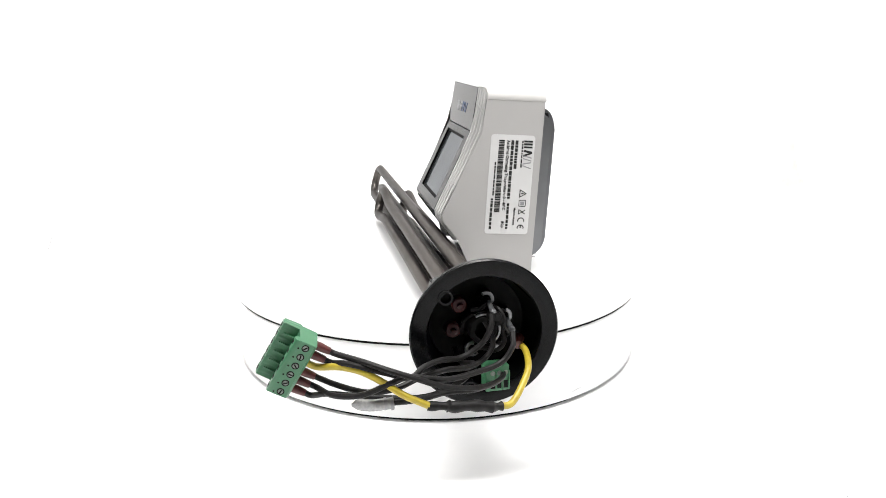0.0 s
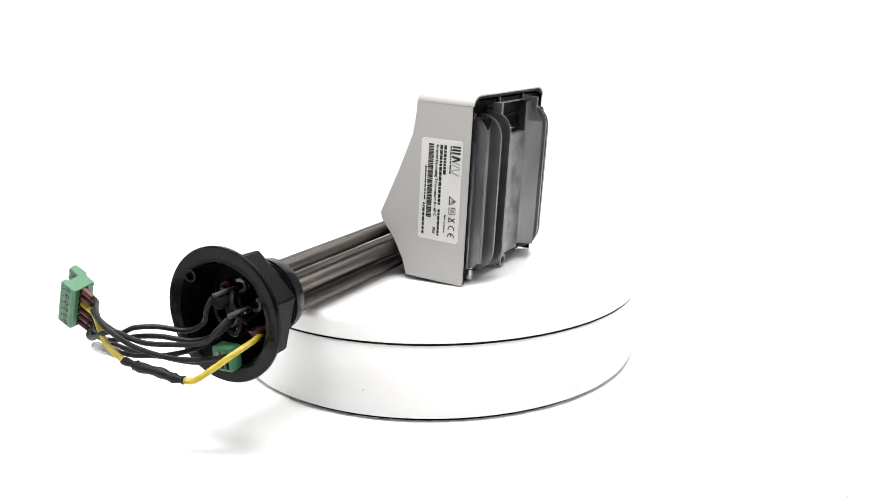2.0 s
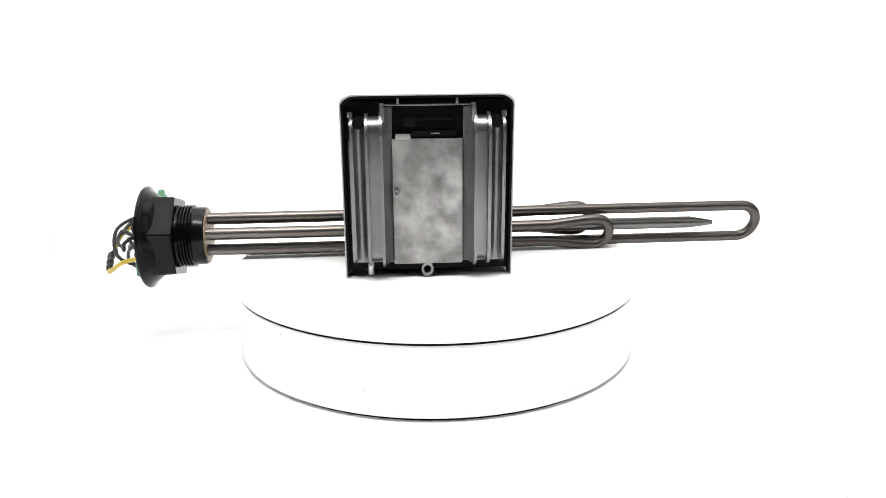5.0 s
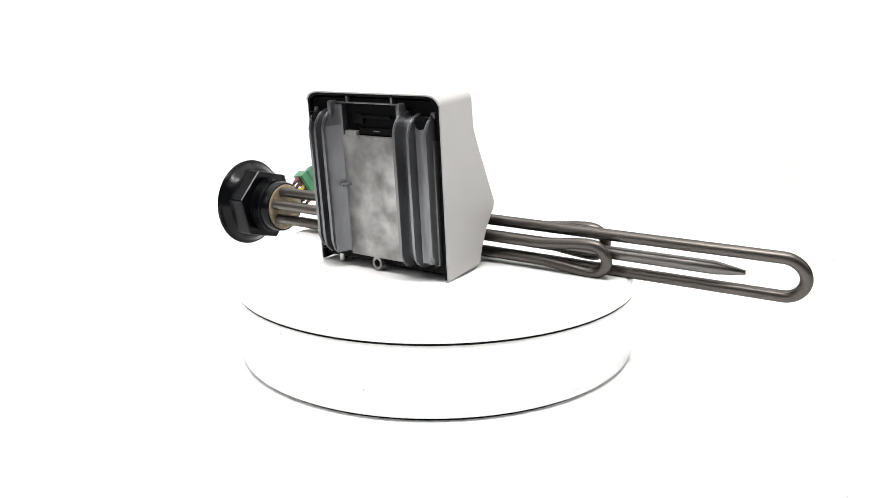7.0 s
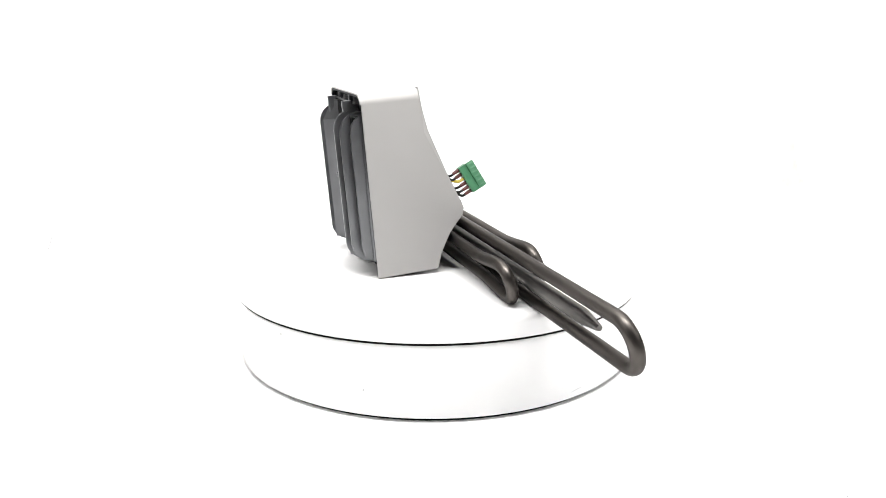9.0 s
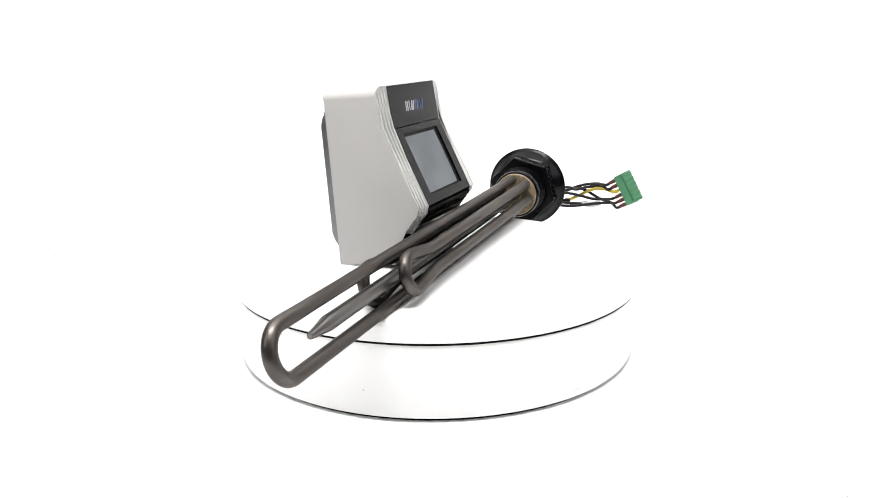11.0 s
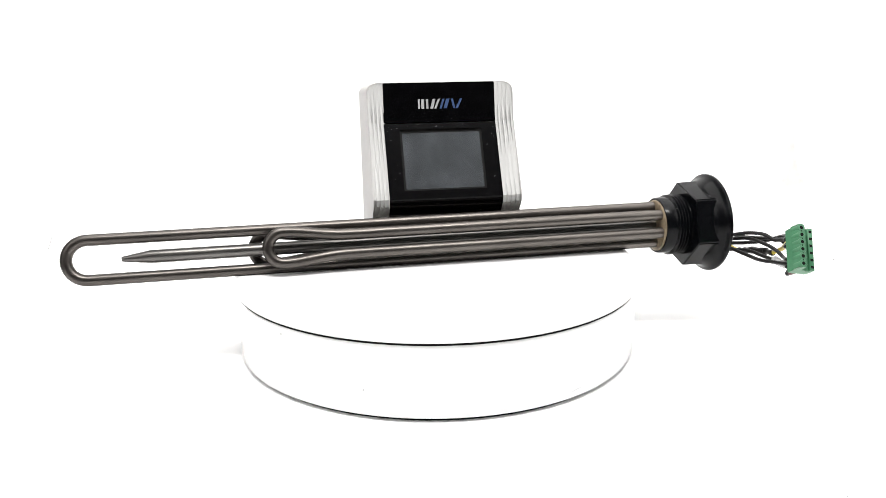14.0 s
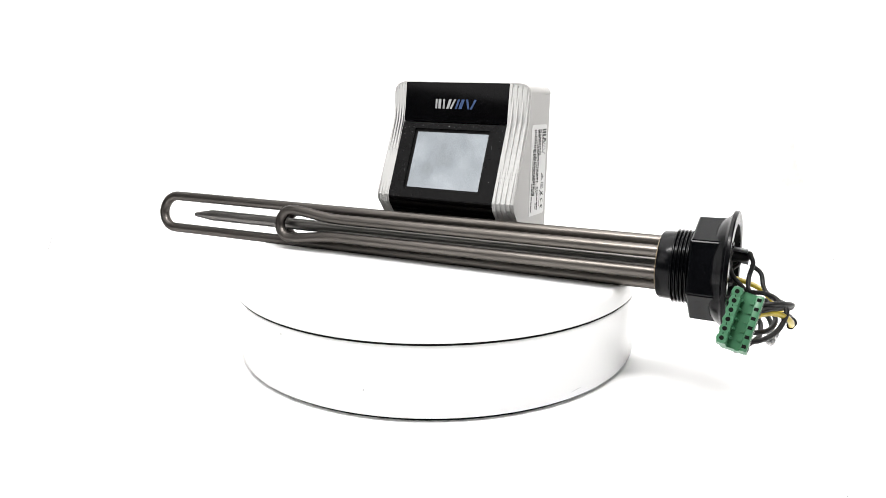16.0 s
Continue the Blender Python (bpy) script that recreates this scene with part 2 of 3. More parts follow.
def build_marks():
    # scuffs on the drum (degrees, height, width in degrees, height of the mark)
    for ang, z, w, h in ((-107.8, -0.0469, 0.35, 0.0008), (-55.5, -0.0590, 3.2, 0.0003), (-132.2, -0.0217, 0.9, 0.0016), (-155.9, -0.0555, 0.8, 0.0012)):
        bm = bmesh.new()
        n = 4
        lo = [bm.verts.new((0.15095 * math.cos(radians(ang + w * k / n)), 0.15095 * math.sin(radians(ang + w * k / n)), z - FLOOR_Z + 0.0010 * math.sin(1.6 * k / n) * (w > 2))) for k in range(n + 1)]
        hi = [bm.verts.new(v.co + Vector((0, 0, h * (0.4 + 0.6 * math.sin(math.pi * (k + 0.5) / (n + 1)))))) for k, v in enumerate(lo)]
        for k in range(n):
            bm.faces.new((lo[k], lo[k + 1], hi[k + 1], hi[k]))
        part("scuff", bm, MARK_FAINT if h > 0.001 else MARK, turntable, "faint grey scuff on the drum")
    part("crumb", blob(bmesh.new(), (0.0760, 0.1210, 0.0002), 0.0009, 0.0004, 0.0003), MARK, platter, "tiny grey crumb")
    part("crumb", blob(bmesh.new(), (0.0300, -0.1390, 0.0002), 0.0006, 0.0005, 0.0003), MARK, platter, "tiny grey crumb")
    for x, y, r in ((0.4170, 0.2100, 0.0012), (-0.2120, -0.1660, 0.0005), (0.2080, -0.2370, 0.0007), (0.4180, 0.2970, 0.0006)):
        ob = part("paper_speck", blob(bmesh.new(), (0, 0, 0), r, r * 0.7, r * 0.5), MARK)
        ob.location = (x, y, FLOOR_Z + r * 0.4)
        tagged(ob, "tiny dark speck of dirt on the white paper", "speck", group="specks on the paper")
    # pale cord with a sheet whose grey stands for a shaded fold in the sweep
    tag = tagged(new("paper_fold"), "pale grey sheet standing for a backdrop fold, on a cord", "tag")
    tag.location = (0.40, 0.28, 0.0)

    def spot(x, z):
        # carried towards the camera from the back of the sweep
        k = (0.28 + 0.6) / (0.88 + 0.6)
        return Vector((x * k - 0.40, 0, 0.16057 + (z - 0.16057) * k))

    part("cord", tube(spline([spot(0.658, 1.24), spot(0.657, 0.60), spot(0.6575, 0.20), spot(0.657, 0.026), spot(0.6560, -0.005), spot(0.6550, -0.020)], 6), 0.00025, 8), CORD, tag, "thin pale cord")
    bm = prism([(q.x, q.z) for q in (spot(0.6494, -0.025), spot(0.6415, -0.100), spot(0.6556, -0.1106), spot(0.6917, -0.106), spot(0.6697, -0.065), spot(0.6588, -0.012))], -0.0006, 0.0006, lambda a, b, k: Vector((a, k + 0.3 * (a - 0.0), b)))
    part("tag", bm, FOLD, tag, "pale sheet whose grey stands for the fold's shade")
    ob = part("hair", tube(spline([Vector(q) for q in ((0.004, 0, 0.0135), (0.001, 0.001, 0.004), (-0.004, 0, -0.008))], 5), 0.00035, 6), MARK)
    ob.location = (-0.436, 0.287, FLOOR_Z + 0.0083)
    tagged(ob, "short thin curved hair standing on the paper", "hair")


build_marks()

# ---- control unit: leaning grey case with a black front and an open back ----
CASE_POSE = pose(0.057, 0.00115, 0.0005, 0, 0, -80.58) @ pose(0, 0, 0, -4.0)
FRONT = [(-0.0406, 0.1223), (-0.0418, 0.0970), (-0.0662, 0.0410), (-0.0650, 0.0362), (-0.0600, 0.0310), (-0.0543, 0.0248), (-0.0469, 0.0110), (-0.0442, 0.0)]
PANEL = [(-0.0434, 0.1263), (-0.0463, 0.0966), (-0.0690, 0.0412), (-0.0675, 0.0355), (-0.0600, 0.0270), (-0.0543, 0.0200), (-0.0469, 0.0090), (-0.0442, 0.002)]
control_unit = tagged(new("control_unit"), "warm grey plastic control unit with black display front, open back", "control unit")
control_unit.matrix_world = CASE_POSE


def build_case():
    u = control_unit
    for sx in (1, -1):
        bm = prism([(0, 0), (0, 0.1196), (-0.0407, 0.1196)] + FRONT[1:], sx * 0.0569, sx * 0.0580, yz)
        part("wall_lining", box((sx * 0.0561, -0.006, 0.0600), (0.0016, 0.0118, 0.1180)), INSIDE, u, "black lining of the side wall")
        if sx < 0:
            # this wall draws in a little towards the front
            for v in bm.verts:
                v.co.x += 0.0020 * min(1.0, -v.co.y / 0.042)
        bmesh.ops.bevel(bm, geom=[e for e in bm.edges if abs(e.verts[0].co.x - e.verts[1].co.x) < 1e-6], offset=0.0004, segments=2, affect="EDGES")
        part("side_wall", bm, CASE, u)
        # four stepped ribs run down the front beside the panel
        for k in range(4):
            f0, f1 = (k + 0.6) / 4.0, 0.0
            base, step = (0.0577, 0.0036) if sx > 0 else (0.0540, 0.0029)
            x0, x1 = base - k * step, base - (k + 1) * step
            line = [(a[0] + (b[0] - a[0]) * f0, a[1] + (b[1] - a[1]) * f0) for a, b in zip(FRONT, PANEL)][:6]
            line[0] = (line[0][0], 0.1236 + 0.0009 * k)
            back = [(y + 0.009, z - (0.004 if i == 0 else 0.0)) for i, (y, z) in enumerate(line)]
            bm = prism(line + back[::-1], sx * x0, sx * x1, yz)
            bmesh.ops.bevel(bm, geom=[e for e in bm.edges if abs(e.verts[0].co.x - e.verts[1].co.x) < 1e-6  and abs(e.verts[0].co.x - sx * x0) < 1e-6], offset=0.0014, segments=6, affect="EDGES")
            part("rib", bm, TRIM, u, "silver grey stepped rib", smooth=19)
    # top with rounded back corners
    arch = [(-0.058, 0.1195)] + [(-0.0480 + 0.0100 * math.cos(radians(a)), 0.1196 + 0.0068 * math.sin(radians(a))) for a in range(180, 89, -10)]
    arch += [(-x, z) for x, z in arch[::-1]]
    def shrink(f, d):
        return [(x * f, z - d * (z > 0.1196)) for x, z in arch]

    def fall(f, d):
        return [(x, 0.1196 + (z - 0.1196) * 0.97) for x, z in shrink(f, d)]

    inner = shrink(0.982, 0.0009)
    # the top rises a little towards the front
    low, low_inner = [[(x * (1.0 if x > 0 else 0.967), 0.1196 + (z - 0.1196) * 1.05) for x, z in o] for o in (arch, inner)]
    bm = bmesh.new()
    rows = [[bm.verts.new((x, y, z)) for x, z in o] for o, y in ((arch, 0.0006), (low, -0.040), (low_inner, -0.040), (inner, 0.0006))]
    for k in range(4):
        p, q = rows[k], rows[(k + 1) % 4]
        for i in range(len(p) - 1):
            bm.faces.new((p[i], p[i + 1], q[i + 1], q[i]))
    for i in (0, -1):
        bm.faces.new([r[i] for r in rows])
    part("top_shell", bm, CASE, u)
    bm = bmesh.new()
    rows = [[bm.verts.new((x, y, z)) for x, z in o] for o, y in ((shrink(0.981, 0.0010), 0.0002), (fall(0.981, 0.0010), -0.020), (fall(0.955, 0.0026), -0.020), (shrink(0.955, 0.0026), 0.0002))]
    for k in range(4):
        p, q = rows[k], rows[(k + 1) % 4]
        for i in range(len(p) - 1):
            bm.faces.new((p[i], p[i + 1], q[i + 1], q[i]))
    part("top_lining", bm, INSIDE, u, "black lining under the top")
    closure = [(x * (0.975 if x > 0 else 0.945), z - 0.0003) for x, z in arch] + [(0.0564, 0.110), (-0.0546, 0.110)]
    part("front_closure", prism(closure, -0.0398, -0.0380, lambda a, b, y: Vector((a, y, b))), TRIM, u, "silver grey plate behind the ribs")
    # front panel in three facets
    w = 0.0432
    body = [(PANEL[0][0] + 0.0017, PANEL[0][1] - 0.0004), (PANEL[1][0] + 0.0017, PANEL[1][1]), (PANEL[1][0] + 0.010, PANEL[1][1] - 0.002), (PANEL[0][0] + 0.012, PANEL[0][1] - 0.0020)]
    cap = [(PANEL[0][0] - 0.0001, PANEL[0][1]), (PANEL[0][0] - 0.0001, PANEL[0][1] + 0.0005), (PANEL[0][0] + 0.0040, PANEL[0][1] + 0.0005), (PANEL[0][0] + 0.0040, PANEL[0][1] - 0.0004)]
    part("top_cap", prism(cap, -w, w, yz), TRIM, u, "silver grey strip on the upper edge")
    part("front_body", prism(body, -w, w, yz), TRIM, u, "silver grey front body")
    bm = prism(PANEL[:2] + [(PANEL[1][0] + 0.0016, PANEL[1][1]), (PANEL[0][0] + 0.0016, PANEL[0][1])], -w, w, yz)
    bmesh.ops.bevel(bm, geom=bm.edges[:], offset=0.0004, segments=2, affect="EDGES")
    part("upper_panel", bm, GLOSS, u, "glossy black upper front panel")
    d = Vector((0, PANEL[2][0] - PANEL[1][0], PANEL[2][1] - PANEL[1][1]))
    length = d.length
    d.normalize()
    nrm = Vector((0, d.z, -d.y))
    if nrm.y > 0:
        nrm = -nrm
    org = Vector((0, *PANEL[1]))

    def slope(a, b, k):
        return org + Vector((a, 0, 0)) + d * b + nrm * k

    outer = round_rect(-w, w, 0.0006, length, 0.0006, 3)
    hole = round_rect(-0.0318, 0.0318, 0.0055, 0.0535, 0.0012, 3)
    part("display_bezel", ring_slab(outer, hole, -0.005, 0.0, slope), SATIN, u, "black satin bezel round the display")
    lip = round_rect(-0.0318, 0.0318, 0.0055, 0.0535, 0.0012, 3)
    lip2 = round_rect(-0.0300, 0.0300, 0.0075, 0.0520, 0.0006, 3)
    part("display_gasket", ring_slab(lip, lip2, -0.004, -0.0014, slope), GAP, u, "black gasket")
    rnd = random.Random(11)
    bm = bmesh.new()
    for k in range(26):
        a, b = (rnd.uniform(-0.041, 0.041), rnd.uniform(0.0015, 0.0050)) if k < 15 else (rnd.choice((-1, 1)) * rnd.uniform(0.034, 0.042), rnd.uniform(0.006, 0.045))
        r = rnd.uniform(0.00012, 0.00032)
        prism([(a - r, b), (a, b - r * 0.7), (a + r, b), (a, b + r * 0.8)], 0.0, 0.0001, slope, bm)
    tagged(part("dust", bm, LOGO_W, u), "specks of pale dust on the bezel", kind="stuff")
    part("display", prism(round_rect(-0.0302, 0.0302, 0.0073, 0.0522, 0.0006, 3), -0.005, -0.0018, slope), LCD, u, "grey blank display with scratched film")
    low = [PANEL[2], PANEL[3], PANEL[4], PANEL[5], (PANEL[5][0] + 0.012, PANEL[5][1]), (PANEL[2][0] + 0.012, PANEL[2][1])]
    part("lower_panel", prism(low, -w, w, yz), GLOSS, u, "glossy black chin under the display")
    # logo drawn as plain slanted bars
    up = Vector((0, PANEL[0][0] - PANEL[1][0], PANEL[0][1] - PANEL[1][1])).normalized()
    un = Vector((0, -up.z, up.y))
    mid = Vector((0, *PANEL[1])) + up * 0.0138

    def upper(a, b, k):
        return mid + Vector((a, 0, 0)) + up * b + un * k

    bars = [(-0.0165, -0.0150, 0, LOGO_W), (-0.0140, -0.0118, 0, LOGO_W), (-0.0102, -0.0086, 0, LOGO_W), (-0.0062, -0.0040, 0.0010, LOGO_W), (-0.0026, -0.0010, 0.0016, LOGO_W)]
    bars += [(0.0012, 0.0028, 0.0012, LOGO_B), (0.0042, 0.0068, 0.0012, LOGO_B), (0.0098, 0.0114, -0.0008, LOGO_B), (0.0142, 0.0160, 0.0018, LOGO_B)]
    for x0, x1, sh, m in bars:
        bm = prism([(x0 - sh, -0.0036), (x1 - sh, -0.0036), (x1 + sh, 0.0036), (x0 + sh, 0.0036)], -0.0003, 0.0002, upper)
        part("logo_bar", bm, m, u, "printed logo shape")

    for piece in u.children:
        # the front sits a hair off the middle of the case
        if piece.name.split(".")[0] in ("rib", "top_cap", "front_body", "upper_panel", "display_bezel", "display_gasket", "dust", "display", "lower_panel", "logo_bar"):
            piece.location.x = -0.0010


build_case()


def build_back():
    u = control_unit
    # dark filler behind the opening; its black stands for the hollow's shade
    part("hollow_filler", box((0, -0.013, 0.0630), (0.1115, 0.020, 0.118), 0.001), INSIDE, u, "black filler painting the shade inside the hollow case")
    # cast heatsink
    part("heatsink_body", box((0, -0.004, 0.0535), (0.1060, 0.010, 0.0860), 0.002), CAST, u, "cast aluminium heatsink")
    part("back_plate", box((0.0005, 0.0012, 0.0535), (0.0470, 0.004, 0.0870), 0.0006), PLATE, u, "blotched bare aluminium plate")
    part("header_bar", box((0, 0.0012, 0.1195), (0.0600, 0.0014, 0.0009), 0.0002), CAST, u, "thin cast bar over the opening")
    # sockets and relay are blackened to match the shade of the opening
    part("socket", box((-0.004, -0.0015, 0.1000), (0.030, 0.0030, 0.0040), 0.0004), INSIDE, u)
    part("socket", box((-0.004, -0.0015, 0.1100), (0.026, 0.0024, 0.0020), 0.0004), INSIDE, u)
    part("relay", box((0.012, -0.0020, 0.1085), (0.009, 0.0030, 0.0070), 0.0005), INSIDE, u)
    part("solder_tab", box((-0.005, 0.0004, 0.1005), (0.006, 0.0010, 0.0008), 0.0002), CAST, u)
    part("tab", box((0.0165, 0.0010, 0.0985), (0.010, 0.0036, 0.0036), 0.0004), PLATE, u)
    for sx in (1, -1):
        # floors between upright ribs; the outer ones are hollowed
        slab = [(sx * 0.0236, 0.0020), (sx * 0.0256, 0.0036), (sx * 0.0299, 0.0131), (sx * 0.0305, -0.006), (sx * 0.0236, -0.006)]
        part("heatsink_step", prism(slab, 0.0125, 0.1040, lambda a, b, z: Vector((a, b, z))), CAST, u)
        part("heatsink_step", prism(slab, 0.1040, 0.1180, lambda a, b, z: Vector((a, b if z < 0.11 else min(b, 0.0042), z))), CAST, u)
        part("heatsink_step", prism(round_rect(-0.010, 0.0068, 0.0110, 0.1120, 0.010, 5), sx * 0.0310, sx * 0.0400, yz), CAST, u)
        bm = bmesh.new()
        hollow = [(0.0405 + 0.0100 * k / 8, 0.0070 - 0.0040 * math.sin(math.pi * k / 8) - 0.002 * k / 8) for k in range(9)]
        prism([(sx * x, y) for x, y in hollow] + [(sx * 0.0505, -0.008), (sx * 0.0405, -0.008)], 0.0130, 0.1085, lambda a, b, z: Vector((a, b, z)), bm)
        # solid black disc puts the shade of a screw notch into colour
        part("recess_shade", lathe([(-0.010, 0), (-0.010, 0.0040), (0.0055, 0.0040), (0.0055, 0)], 24, "Z", None, Matrix.Translation((sx * 0.0455, 0, 0.1085)) @ pose(0, 0, 0, -90)), INSIDE, u, "black disc painting the shade of a screw recess")
        part("heatsink_step", bm, CAST, u)
        for x, y, z0, z1, r in ((0.0310, 0.0155, 0.0090, 0.1150, 0.013), (0.0405, 0.0133, 0.0085, 0.1140, 0.014), (0.0505, 0.0078, 0.0100, 0.1130, 0.012)):
            bm = prism(round_rect(-0.016, y, z0, z1, r, 6), sx * (x - 0.0011), sx * (x + 0.0011), yz)
            bmesh.ops.bevel(bm, geom=[e for e in bm.edges if abs(e.verts[0].co.x - e.verts[1].co.x) < 1e-6], offset=0.0006, segments=2, affect="EDGES")
            part("fin", bm, CAST, u)
        part("boss", box((sx * 0.0300, 0.0045, 0.1150), (0.0030, 0.0070, 0.0120), 0.0008), CAST, u)
        part("boss", box((sx * 0.0512, -0.0030, 0.1130), (0.0036, 0.0040, 0.0040), 0.0008), CAST, u)
        part("clip", box((sx * 0.0195, -0.0005, 0.1215), (0.0018, 0.0030, 0.0046), 0.0003), CAST, u)
    part("screw", lathe([(-0.002, 0), (-0.002, 0.0026), (0.0, 0.0026), (0.0, 0.0017), (0.0050, 0.0017), (0.0050, 0.0009), (0.0030, 0.0009), (0.0030, 0)], 20, "Z", None, Matrix.Translation((0.0215, 0.0038, 0.0622)) @ pose(0, 0, 0, -90)), HOOK, u, "small steel standoff screw")
    ring = [(0.0042 * math.cos(a), 0.0042 * math.sin(a)) for a in (2 * math.pi * k / 24 for k in range(24))]
    hole = [(0.0026 * math.cos(a), 0.0026 * math.sin(a)) for a in (2 * math.pi * k / 24 for k in range(24))]
    part("eyelet", ring_slab(ring, hole, 0.0005, 0.0045, lambda a, b, x: Vector((0.0012 + a, x - 0.0012, 0.0058 + b * 1.15))), PLATE, u, "cast eyelet at the lower edge")
    part("stud", lathe([(0.0, 0), (0.0, 0.0024), (0.0100, 0.0024), (0.0104, 0.0040), (0.0130, 0.0040), (0.0135, 0.0036), (0.0135, 0)], 20, "Z", None, Matrix.Translation((0.0405, -0.004, 0.0005))), TIN, u, "screw stud")


build_back()


def letters(text, size, align="LEFT"):
    cu = bpy.data.curves.new("lettering", "FONT")
    cu.body, cu.size, cu.align_x, cu.align_y = text, size, align, "BOTTOM"
    cu.extrude, cu.offset = 0.00003, size * 0.026
    ob = new("lettering", cu)
    me = bpy.data.meshes.new_from_object(ob.evaluated_get(bpy.context.evaluated_depsgraph_get()))
    bpy.data.objects.remove(ob)
    return me


def build_sticker():
    u = control_unit
    x = 0.0580
    plate = part("sticker", prism(round_rect(-0.0356, -0.0050, 0.0286, 0.0968, 0.0022, 5), x - 0.0004, x + 0.00025, yz), STICKER, u, "white rating label with small black print", smooth=0)
    xs = x + 0.0003

    def on(a, b, k):
        # a runs down the case, b towards its back
        return Vector((xs + k, -0.0362 + b, 0.0972 - a))

    def bar(a0, a1, b0, b1, m=INK, sh=0.0):
        part("print", prism([(a0 - sh, b0), (a1 - sh, b0), (a1 + sh, b1), (a0 + sh, b1)], -0.0002, 0.0001, on), m, plate, smooth=0)

    # logo shapes
    for a0, a1, sh, m in ((0.0038, 0.0050, 0, INK), (0.0057, 0.0070, 0, INK), (0.0078, 0.0090, 0, INK), (0.0106, 0.0121, 0.0006, INK), (0.0126, 0.0138, -0.0010, INK),
                          (0.0144, 0.0152, 0.0008, INKGREY), (0.0164, 0.0172, 0.0008, INKGREY), (0.0188, 0.0196, -0.0006, INKGREY), (0.0214, 0.0222, 0.0010, INKGREY)):
        bar(a0, a1, 0.0236, 0.0296, m, sh)
    rnd = random.Random(4)

    def line(a0, a1, b, h):
        a = a0
        while a < a1:
            w = rnd.uniform(0.0010, 0.0034)
            bar(a, min(a + w, a1), b, b + h)
            a += w + 0.0005

    line(0.0040, 0.0222, 0.0222, 0.0009)
    line(0.0040, 0.0235, 0.0176, 0.0019)
    line(0.0040, 0.0440, 0.0147, 0.0019)
    for text, a, b, s in (("Ambient Operating Temperature: 0 - 40\u00b0C", 0.0040, 0.0113, 0.00275), ("Made in Austria", 0.0500, 0.0196, 0.0019), ("IP20", 0.0595, 0.0113, 0.0026)):
        ob = new("lettering", letters(text, s))
        ob.data.materials.append(INK)
        ob.parent = plate
        ob.matrix_local = Matrix(((0, 0, 1, xs + 0.0001), (0, 1, 0, -0.0362 + b), (-1, 0, 0, 0.0972 - a), (0, 0, 0, 1)))
    line(0.0470, 0.0650, 0.0150, 0.0016)
    # bar code
    a = 0.0040
    while a < 0.0530:
        w = rnd.choice((0.0004, 0.0007, 0.0011))
        bar(a, a + w, 0.0062, 0.0100)
        a += w + rnd.choice((0.0002, 0.0003, 0.0005))
    line(0.0190, 0.0420, 0.0042, 0.0010)
    line(0.0440, 0.0655, 0.0034, 0.0016)
    # warning triangle, two signs and the conformity mark
    tri_o, tri_i = [(0.0370, 0.0232), (0.0430, 0.0232), (0.0400, 0.0284)], [(0.0379, 0.0238), (0.0421, 0.0238), (0.0400, 0.0274)]
    part("print", ring_slab(tri_o, tri_i, -0.0002, 0.0001, on), INK, plate, smooth=0)
    bar(0.0397, 0.0403, 0.0244, 0.0264)
    sq_o, sq_i = round_rect(0.0445, 0.0492, 0.0232, 0.0282, 0.0005, 2), round_rect(0.0449, 0.0488, 0.0236, 0.0278, 0.0004, 2)
    part("print", ring_slab(sq_o, sq_i, -0.0002, 0.0001, on), INK, plate, smooth=0)
    bar(0.0456, 0.0481, 0.0243, 0.0270, INKGREY)
    bar(0.0512, 0.0546, 0.0234, 0.0240)
    bar(0.0525, 0.0532, 0.0240, 0.0282, INK, 0.0014)
    bar(0.0525, 0.0532, 0.0240, 0.0282, INK, -0.0014)
    for c, mid in ((0.0590, False), (0.0640, True)):
        arc = [(c + 0.0023 * math.cos(radians(w)), 0.0257 + 0.0025 * math.sin(radians(w))) for w in range(70, 291, 20)]
        arc += [(c + 0.0016 * math.cos(radians(w)), 0.0257 + 0.0018 * math.sin(radians(w))) for w in range(290, 69, -20)]
        part("print", prism(arc, -0.0002, 0.0001, on), INK, plate, smooth=0)
        if mid:
            bar(c - 0.0020, c + 0.0002, 0.0253, 0.0261)


build_sticker()

# ---- immersion heater lying on the turntable ----
AXIS_Z = 0.0172
HEAT_POSE = pose(0.0248, -0.2146, AXIS_Z + 0.0007, 0, 0.17, 100.86)
HEAT_INV = HEAT_POSE.inverted()
heater = tagged(new("immersion_heater"), "immersion heater with dark steel rods, black head and loose wires", "immersion heater")
heater.matrix_world = HEAT_POSE
RING_R, ROD_R = 0.0138, 0.0040


def dev(p):
    return HEAT_INV @ Vector(p)


